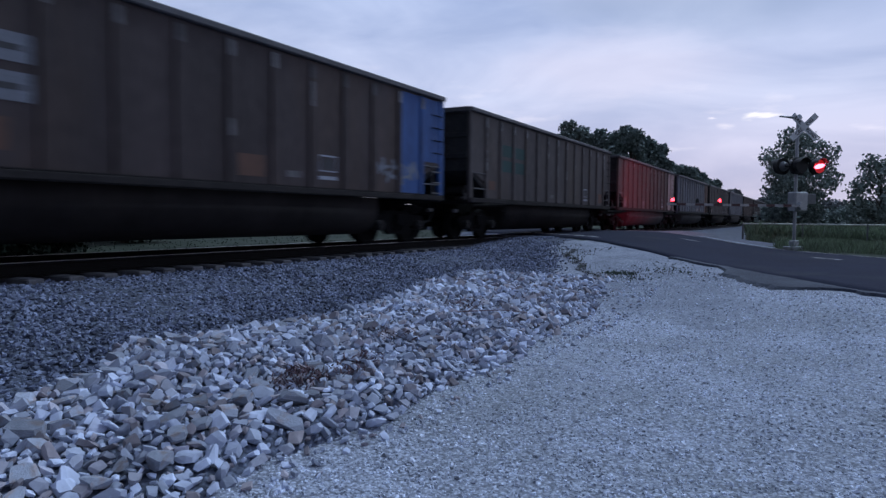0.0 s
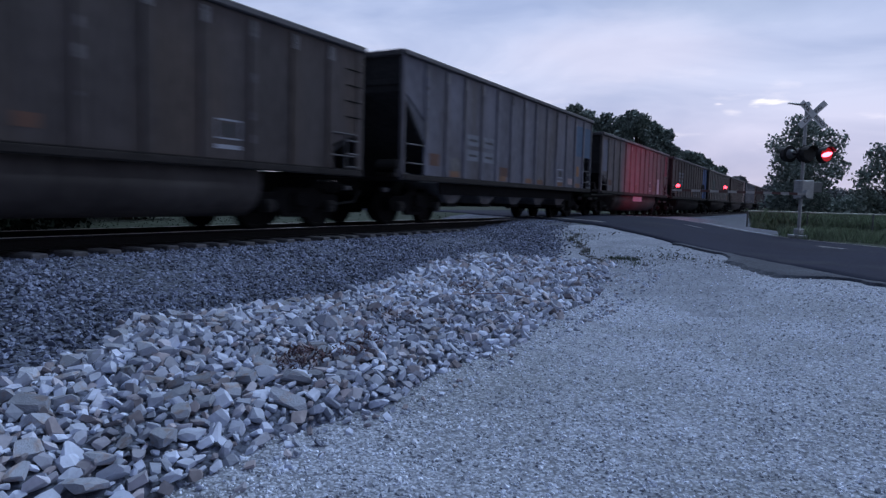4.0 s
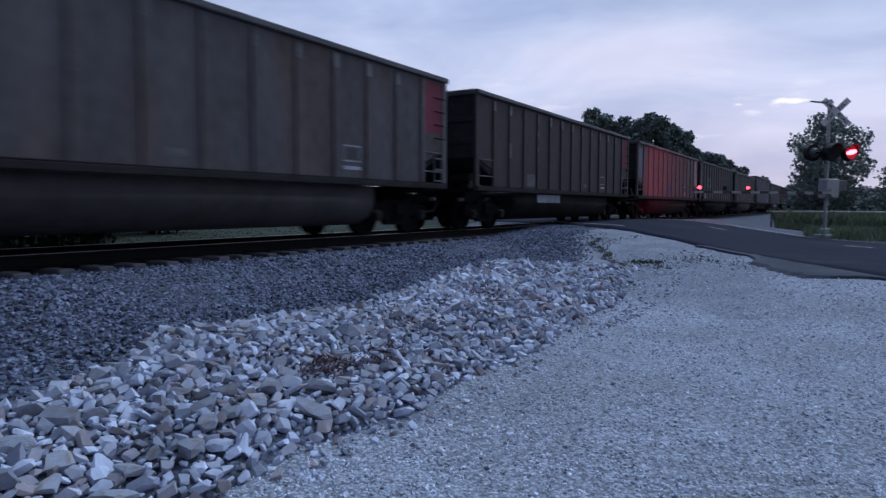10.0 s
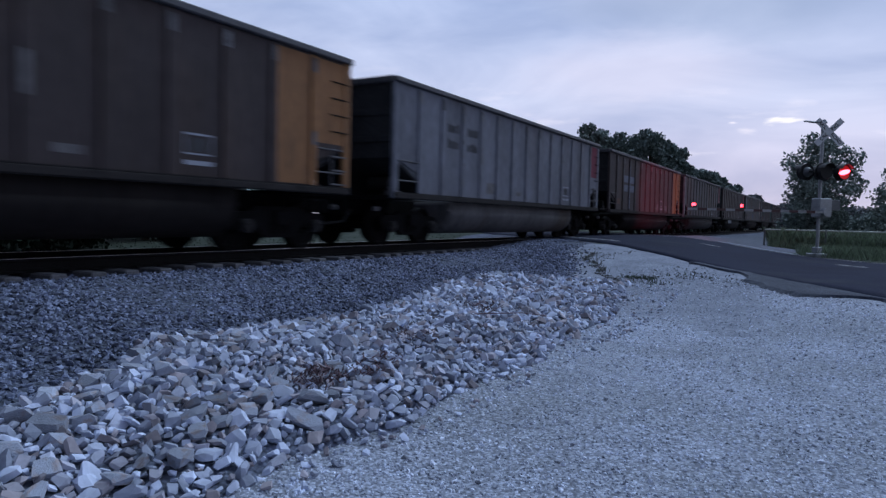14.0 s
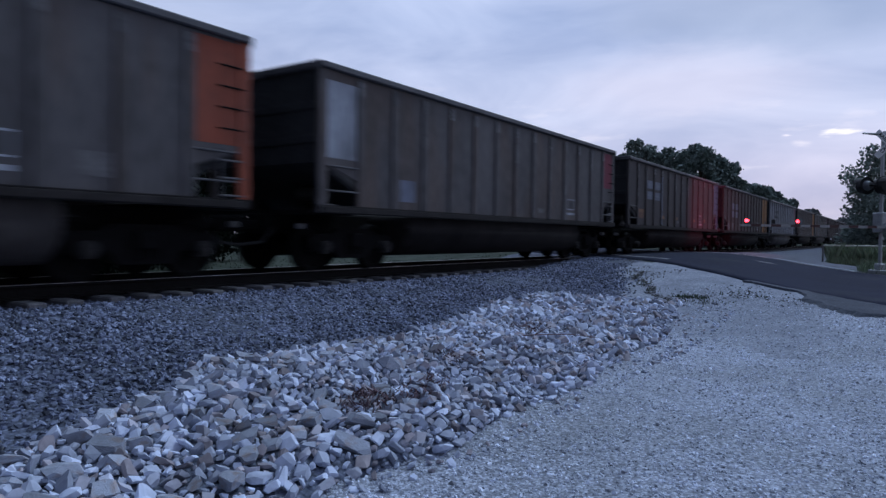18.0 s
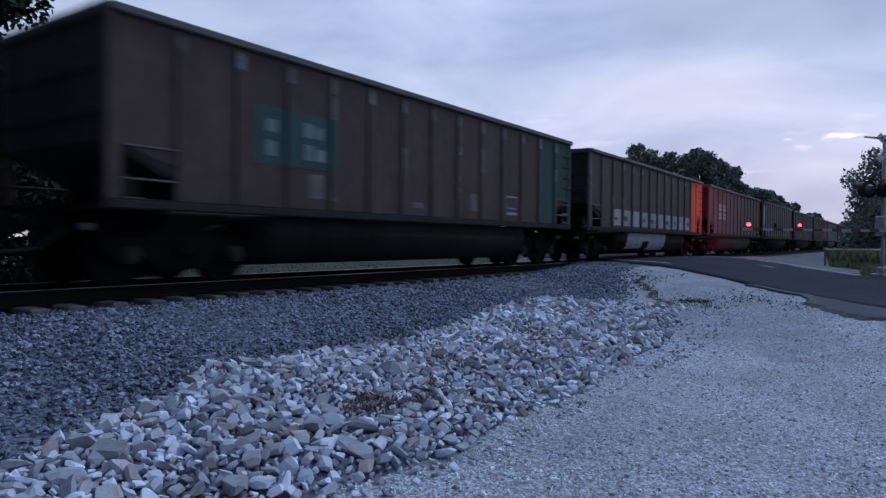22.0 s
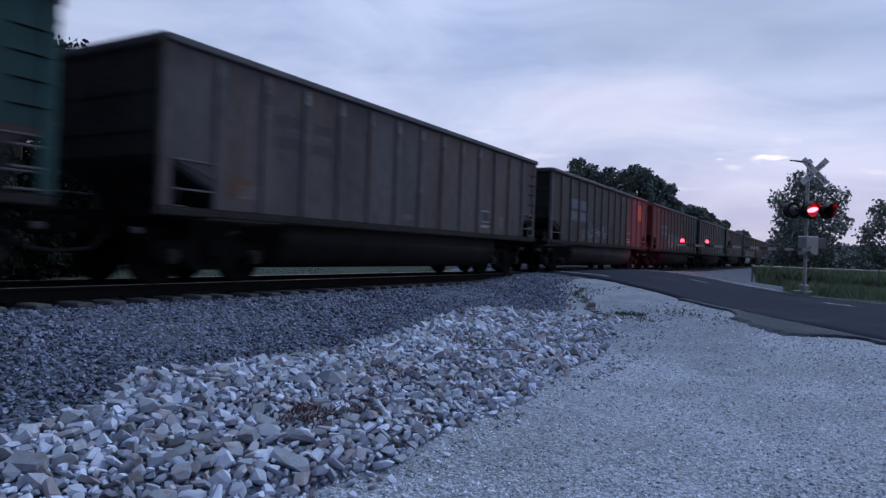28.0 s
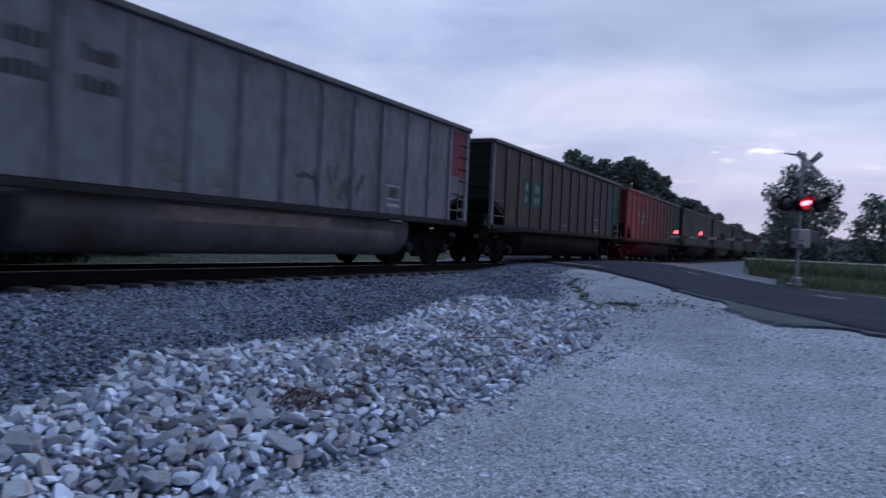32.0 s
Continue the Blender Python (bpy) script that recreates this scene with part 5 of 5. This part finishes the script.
        box(bm, x - 0.05, 0.28, 1.70, x + 0.05, 0.36, 1.75)
        bmesh.ops.transform(bm, matrix=basis, verts=bm.verts)
        part("lamp_holder", bm, M["black"], arm)
        if phase:
            SHUTTERS.append((shutter(arm, basis, x, 0.32, 1.79, 0.07, M["lit_small"]), phase))
        else:
            bm = bmesh.new()
            rod(bm, (x, 0.29, 1.79), (x, 0.34, 1.79), 0.07, 16)
            bmesh.ops.transform(bm, matrix=basis, verts=bm.verts)
            part("arm_lamp", bm, M["lit_small"], arm, "steady red gate lamp")
    return mast, basis


M["galvanised_grey"] = material("dull_grey_steel", (0.16, 0.17, 0.18), 0.6, 0.3, vary=0.2, scale=4, fine=30, bump=0.1)


SHUTTERS = []


def shutter(parent, basis, u, w, z, r, lit, core=0.0):
    """A lamp disc added to stand for flashing; it turns on its upright axis: glowing face to the road, or its black
    back. core: half height of a brighter ellipse that holds the lamp's glare.
    """
    bm = bmesh.new()
    rod(bm, (0, -0.012, 0), (0, 0.010, 0), r, 24)
    bm.normal_update()
    for f in bm.faces:
        f.material_index = (2 if core else 0) if f.normal.y > 0.9 else 1
    ob = part("lamp_disc", bm, lit, parent, "red lamp disc with a black back, added to turn for the flashing")
    ob.data.materials.append(M["black"])
    ob.data.materials.append(M["halo_rim"])
    # bloom put into the shape: a bright ellipse stretched sideways and tilted
    if core:
        bm = bmesh.new()
        rod(bm, (0, 0.010, 0), (0, 0.016, 0), core, 20)
        bmesh.ops.transform(bm, matrix=Matrix.Rotation(radians(13), 4, "Y") @ Matrix.Diagonal((2.98, 1, 1, 1)), verts=bm.verts)
        part("lamp_core", bm, lit, ob, "bright lens middle, widened and tilted for its glare")
    ob.matrix_basis = basis @ Matrix.Translation((u, w, z))
    return ob


def lamp_head(add, u, w, z, basis, mast):
    bm = bmesh.new()
    rod(bm, (u, w * 0.02, z), (u, w * 0.20, z), 0.13, 20, 0.2)
    head = add("lamp_housing", bm, M["black"] if w > 0 else M["galvanised_grey"], label="lamp housing")
    bm = bmesh.new()
    rod(bm, (u, w * 0.20, z), (u, w * 0.215, z), 0.33, 28)
    add("lamp_background", bm, M["black"], label="round black target disc")
    if w > 0:
        SHUTTERS.append((shutter(mast, basis, u, 0.41, z, 0.268, M["lit"], 0.088), 1 if u > 0 else 2))
    else:
        bm = bmesh.new()
        rod(bm, (u, w * 0.216, z), (u, w * 0.24, z), 0.165, 20)
        add("lamp_lens", bm, M["lit"], label="lit red signal lens")
    bm = bmesh.new()
    n = 12
    rows = []
    # closed tube added to block the light of the turned-away disc
    tube = bmesh.new()
    for r0, r1 in ((0.276, 0.29),):
        loops = [[tube.verts.new((u + r * math.cos(a * math.pi / 10), w * d, z + r * math.sin(a * math.pi / 10))) for a in range(20)] for r, d in ((r0, 0.216), (r0, 0.43), (r1, 0.43), (r1, 0.216))]
        for a, b in zip(loops, loops[1:] + loops[:1]):
            for i in range(20):
                tube.faces.new((a[i], a[(i + 1) % 20], b[(i + 1) % 20], b[i]))
    bmesh.ops.recalc_face_normals(tube, faces=tube.faces)
    add("lamp_tube", tube, M["black"], label="black tube added to hold in the disc's light")
    for r in (0.292, 0.302):
        for d in (0.216, 0.60):
            rows.append([bm.verts.new((u + r * math.cos(radians(25 + 130 * i / n)), w * d, z + r * math.sin(radians(25 + 130 * i / n)))) for i in range(n + 1)])
    for a, b in ((0, 1), (1, 3), (3, 2), (2, 0)):
        for i in range(n):
            bm.faces.new((rows[a][i], rows[a][i + 1], rows[b][i + 1], rows[b][i]))
    bmesh.ops.recalc_face_normals(bm, faces=bm.faces)
    add("lamp_hood", bm, M["barrel"], label="black lamp hood")
    return head


make_signal()


def beam():
    """The lamps on the mast's far face shine along the road on the passing cars."""
    data = bpy.data.lights.new("signal_beam", "SPOT")
    data.energy, data.color, data.spot_size, data.spot_blend, data.shadow_soft_size = 2300, (1.0, 0.010, 0.095), radians(54), 1.0, 0.12
    ob = new("signal_beam", data)
    a = at_mast(0.45, 0.85, 3.2)
    ob.matrix_world = look(a, (TRACK_X + 1.6, 37.5, 2.7))


beam()


# ---- fence and verge ----
def make_fence():
    fence = new("roadside_fence")
    fence.location = (-3.2, 36.1, 0.35)
    tagged(fence, "low pale pipe fence with wire mesh along the verge", "fence")
    x = 0.0
    pm = bmesh.new()
    rod(pm, (0, 0, -0.2), (0, 0, 1.08), 0.04, 8)
    me = mesh_of("post", pm, M["galvanised_grey"])
    while x < 34:
        shared("post", me, fence, pose(x, -0.05 * x, 0))
        x += 2.6
    bm = bmesh.new()
    rod(bm, (0, 0, 1.05), (34, -1.7, 1.05), 0.035, 8)
    part("top_rail", bm, M["fence_rail"], fence, "pale top rail")
    wire = mesh_of("wire", rod(bmesh.new(), (0, 0, 0), (34, -1.7, 0), 0.004, 4), M["galvanised_grey"])
    for i in range(9):
        shared("wire", wire, fence, pose(0, 0, 0.1 + 0.1 * i))


M["fence_rail"] = material("pale_fence_rail", (0.48, 0.50, 0.45), 0.6, vary=0.3, scale=3, fine=20)
make_fence()


def tufts(name, spots, label, mat, seed, height=(0.15, 0.4), width=0.02, lean=0.5):
    """Grass blades joined in one mesh."""
    rng = np.random.default_rng(seed)
    V, F = [], []
    for x, y, z in spots:
        a, h = rng.uniform(0, 6.28), rng.uniform(*height)
        w = width * rng.uniform(0.7, 1.5)
        dx, dy = math.cos(a) * w, math.sin(a) * w
        lx, ly = rng.uniform(-lean, lean, 2) * h
        b = len(V)
        V += [(x - dx, y - dy, z), (x + dx, y + dy, z), (x + lx * 0.4 + dx * 0.6, y + ly * 0.4 + dy * 0.6, z + h * 0.6), (x + lx, y + ly, z + h)]
        F += [(b, b + 1, b + 2), (b, b + 2, b + 3)]
    me = bpy.data.meshes.new(name)
    me.from_pydata(V, [], F)
    me.materials.append(mat)
    ob = new(name, me)
    tagged(ob, label, "grass", kind="stuff")


def make_grass():
    rng = np.random.default_rng(3)
    spots = []
    for _ in range(42000):
        x, y = rng.uniform(-7, 14), rng.uniform(28, 44)
        if across(x, y) < ROAD_FAR + 0.5 + rng.uniform(0, 0.8) or x < (-3.0 if y > 35 else -1.5):
            continue
        spots.append((x, y, ground_z(x, y)))
    tufts("verge_grass", spots, "rough green grass round the mast and fence", M["blade"], 1, (0.12, 0.45), 0.013)
    spots = []
    for _ in range(34000):
        x, y = rng.uniform(-3.0, 16), 36.6 - 0.05 * rng.uniform(0, 16) + 5.5 * rng.random()
        spots.append((x, y, ground_z(x, y)))
    tufts("tall_grass", spots, "tall soft grass behind the fence", M["blade"], 9, (0.5, 1.1), 0.016)
    spots = []
    for _ in range(5000):
        x, y = TRACK_X - rng.uniform(4.5, 30), rng.uniform(0, 60)
        if ROAD_NEAR - 1 < across(x, y) < ROAD_FAR + 1:
            continue
        spots.append((x, y, ground_z(x, y)))
    tufts("far_side_grass", spots, "green grass beyond the track", M["far_blade"], 2, (0.03, 0.08), 0.03)
    spots = []
    for cx, cy, n, r in ((-3.7, 14.5, 150, 0.26), (-3.3, 14.1, 50, 0.35), (-2.6, 15.0, 20, 0.5)):
        for _ in range(n):
            a, d = rng.uniform(0, 6.28), r * rng.random() ** 0.7
            x, y = cx + d * math.cos(a) * 1.5, cy + d * math.sin(a) * 0.6
            spots.append((x, y, ground_z(x, y)))
    sprigs = []
    for cx, cy, n, r in ((-5.9, 17.4, 16, 0.25), (-5.5, 16.6, 26, 0.3), (-5.1, 15.8, 18, 0.2), (-4.6, 14.9, 16, 0.15), (-3.3, 13.9, 26, 0.35), (-3.15, 4.55, 12, 0.14)):
        for _ in range(n):
            x, y = cx + rng.normal() * r * 0.6, cy + rng.normal() * r * 0.6
            sprigs.append((x, y, ground_z(x, y)))
    tufts("sprigs", sprigs, "thin grey-green weed stems on the stone bank", M["weed"], 41, (0.05, 0.17), 0.004)
    dry = []
    for cx, cy, n, r in ((-3.75, 4.25, 260, 0.26), (-3.6, 4.7, 90, 0.2), (-3.75, 5.15, 110, 0.22), (-4.05, 6.2, 130, 0.3), (-4.5, 8.4, 120, 0.35)):
        for _ in range(n):
            a, d = rng.uniform(0, 6.28), r * rng.random() ** 0.6
            x, y = cx + d * math.cos(a) * 0.8, cy + d * math.sin(a) * 1.2
            dry.append((x, y, ground_z(x, y) + 0.14 + 0.09 * rng.random()))
    tufts("dry_weeds", dry, "reddish dry weeds among the broken stones", M["dry"], 14, (0.02, 0.05), 0.009, 1.8)
    tufts("weeds", spots, "dull green weeds in the stone bank", M["weed"], 4, (0.03, 0.09), 0.016)


M["dry"] = material("reddish_dry_weed", (0.12, 0.075, 0.085), 0.9, vary=0.3, scale=2, fine=6, bump=0, island=0.4)
M["weed"] = material("dull_weeds", (0.10, 0.13, 0.10), 0.9, vary=0.3, scale=2, fine=6, bump=0, island=0.4)
make_grass()


def make_stick():
    """A dead branch that lies across the stones."""
    bm = bmesh.new()
    pts = [(-4.25, 7.65, 0.34), (-4.05, 7.95, 0.345), (-3.75, 8.4, 0.33), (-3.5, 8.7, 0.28)]
    for i, (a, b) in enumerate(zip(pts, pts[1:])):
        rod(bm, a, b, 0.010 - 0.002 * i, 6, 0.008 - 0.002 * i)
    rod(bm, pts[1], (-3.95, 8.25, 0.44), 0.008, 5, 0.004)
    ob = part("dead_branch", bm, M["dry"])
    tagged(ob, "thin grey dead branch lying across the broken stones", "branch")


make_stick()


# ---- trees ----
def tree(place, height, width, seed, leaves=3500, leaf=0.34, low=0.25, label="broad leafy tree against the dusk sky", kind="tree", mat="leaf"):
    rng = np.random.default_rng(seed)
    top = new(kind)
    top.location = place
    tagged(top, label, kind)
    bm = bmesh.new()
    r0 = 0.028 * height
    rod(bm, (0, 0, -0.3), (0.1, 0.05, height * 0.45), r0, 8, r0 * 0.6)
    rod(bm, (0.1, 0.05, height * 0.45), (-0.1, 0.2, height * 0.82), r0 * 0.6, 7, r0 * 0.2)
    lobes = []
    n = 34
    for i in range(n):
        a = i * 2.4 + rng.uniform(-0.5, 0.5)
        h = low + (0.93 - low) * (i + 0.5) / n
        spread = math.sin(math.pi * min(1, max(0.0, (h - low * 0.6) / (1.06 - low * 0.6))) ** 0.85) ** 0.7
        d = width / 2 * spread * rng.uniform(0.35, 0.8)
        c = Vector((d * math.cos(a), d * math.sin(a), h * height))
        lobes.append((c, width * rng.uniform(0.07, 0.18)))
        base = Vector((0, 0.05, height * max(0.18, h - 0.25)))
        rod(bm, base, c, r0 * 0.28, 5, r0 * 0.08)
    part("trunk", bm, M["bark"], top, "grey trunk with limbs")
    C = np.array([list(c) for c, r in lobes])
    R = np.array([r for c, r in lobes])
    pick = rng.choice(len(lobes), leaves, p=R ** 2 / (R ** 2).sum())
    v = rng.normal(size=(leaves, 3))
    v *= (R[pick] * rng.random(leaves) ** 0.45 / np.linalg.norm(v, axis=1))[:, None] * np.where(rng.random(leaves) < 0.08, 1.2, 1.0)[:, None]
    p = C[pick] + v * (1.15, 1.15, 0.85)
    a = rng.normal(size=(leaves, 3))
    a /= np.linalg.norm(a, axis=1)[:, None]
    b = np.cross(a, rng.normal(size=(leaves, 3)))
    b /= np.linalg.norm(b, axis=1)[:, None]
    s = (leaf * rng.uniform(0.5, 1.3, leaves))[:, None]
    V = np.stack([p - a * s * 0.6, p + b * s * 0.35, p + a * s * 0.6, p - b * s * 0.35], 1).reshape(-1, 3).tolist()
    F = np.arange(leaves * 4).reshape(-1, 4).tolist()
    me = bpy.data.meshes.new("crown")
    me.from_pydata(V, [], F)
    me.materials.append(M[mat])
    crown = new("crown", me)
    crown.parent = top
    return top


def make_trees():
    def put(x, y, h, w, seed, **k):
        tree((x, y, ground_z(x, y) - 0.1), h, w, seed, **k)
    # by the crossing, behind the mast
    put(-1.5, 62, 9.0, 6.6, 1, leaves=10500, leaf=0.25, low=0.16, mat="leaf_mast")
    put(-2.6, 66, 3.4, 4.6, 2, leaves=2200, low=0.05)
    put(3.9, 57, 6.2, 5.0, 3, leaves=3600, leaf=0.28, low=0.1, mat="leaf_mast")
    put(10, 58, 8.2, 8, 4, leaves=3200, low=0.1)
    put(16, 60, 9.0, 9, 5, leaves=3000, low=0.1)
    put(3.0, 64, 2.3, 6, 6, leaves=1800, low=0.05)
    put(22, 62, 10, 9, 7, leaves=2600, low=0.1)
    # beyond the track
    for x, y, h, w, sd in ((-21.4, 88, 13.9, 7.5, 11), (-28.2, 87, 14.8, 8, 12), (-18.0, 92, 10.2, 4.5, 13), (-32.3, 88, 13.6, 7, 14), (-24.8, 91, 14.0, 9, 21), (-19.8, 92, 13.0, 6.5, 22), (-30.3, 93, 14.0, 9, 26)):
        put(x, y, h, w, sd, leaves=14000, leaf=0.42, low=0.08)
    for x, y, h, w, sd in ((-22.6, 128, 12.0, 8, 15), (-19.6, 131, 11.0, 7, 16), (-27, 130, 10.0, 9, 17), (-18.0, 138, 9.4, 6, 23), (-21.5, 136, 12.0, 8, 27)):
        put(x, y, h, w, sd, leaves=9000, leaf=0.5, low=0.05)
    # farthest trees, their leaves paled for the haze of distance
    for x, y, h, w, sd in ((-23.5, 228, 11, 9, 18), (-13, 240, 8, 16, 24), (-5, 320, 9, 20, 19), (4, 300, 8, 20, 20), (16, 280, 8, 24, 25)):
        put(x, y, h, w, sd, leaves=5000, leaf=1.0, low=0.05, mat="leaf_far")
    # trees behind the train, with shade put into their leaf colour
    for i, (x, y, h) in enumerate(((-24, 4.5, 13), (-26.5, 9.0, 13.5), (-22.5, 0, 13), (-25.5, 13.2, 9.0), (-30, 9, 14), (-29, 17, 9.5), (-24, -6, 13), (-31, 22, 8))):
        put(x, y, h, 8.5, 70 + i, leaves=20000, leaf=0.25, low=0.08, label="tall tree close behind the track, shade put into its leaf colour", mat="leaf_shade")
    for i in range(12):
        put(-21.5 - (i % 3) * 1.8, -14 + i * 2.6, 3.2 + (i % 4) * 0.5, 4.6, 90 + i, leaves=3000, leaf=0.24, low=0.02, label="undergrowth behind the track, shade put into its leaf colour", kind="shrub", mat="leaf_shade")
    for i in range(1, 9):
        put(-2 + i * 5.0, 72 + (i % 3) * 4, (2.1, 2.7, 2.4)[i % 3], 7.5, 30 + i, leaves=1500, leaf=0.4, low=0.03, label="dense dark green shrub behind the fence", kind="shrub")
    for i in range(9):
        put(-45 - i * 9, 40 + (i % 3) * 8 + i * 2, 6 + i % 3, 10, 50 + i, leaves=1100, leaf=0.6, low=0.05)


make_trees()


# ---- what moves ----
def motions():
    gone = [(0, 0), (6, 67.1), (9, 100.8), (13, 145.6), (19, 212.7), (23, 257.2), (28, 312.5), (32, 356.4)]
    for k, car in CARS_BUILT.items():
        walk(car, [(t, pose(TRACK_X, LEAD - PITCH * k + s, RAIL_Z)) for t, s in gone])
        # the wheels roll while the car is near
        begin = (-2 - LEAD + PITCH * k) / 11.15
        for truck in [c for c in car.children if c.name.startswith("truck")]:
            for w in [c for c in truck.children if c.name.startswith("wheelset")]:
                home = w.matrix_basis.copy()
                rows = []
                for i in range(100):
                    t = begin + i / 30
                    if 0 <= t <= 32 and k >= -3:
                        rows.append((t, home @ Matrix.Rotation(-11.15 / 0.455 * t, 4, "X")))
                if len(rows) > 2:
                    if rows[0][0] > 0.05:
                        rows.insert(0, (0.0, rows[0][1]))
                    if rows[-1][0] < 31.95:
                        rows.append((32.0, rows[-1][1]))
                    walk(w, rows)
    # the added lamp discs turn every half second for the flashing: phase 1 opens at 0.375 s, phase 2 closes then
    period, first = 0.987, 0.32
    for ob, phase in SHUTTERS:
        home = ob.matrix_basis.copy()

        def turned(a):
            return home @ Matrix.Rotation(radians(a), 4, "Z")
        rows = [(0.0, turned(178 if phase == 1 else 0))]
        n = 0
        while first + period / 2 * n < 31.93:
            opens = (n % 2 == 0) == (phase == 1)
            t = first + period / 2 * n + (-0.04 if opens else 0.03)
            a, b = (178, 0) if opens else (0, 178)
            rows += [(t - 1 / 30, turned(a)), (t, turned(89)), (t + 1 / 30, turned(b))]
            n += 1
        rows.append((32.0, turned(b)))
        walk(ob, rows)


motions()
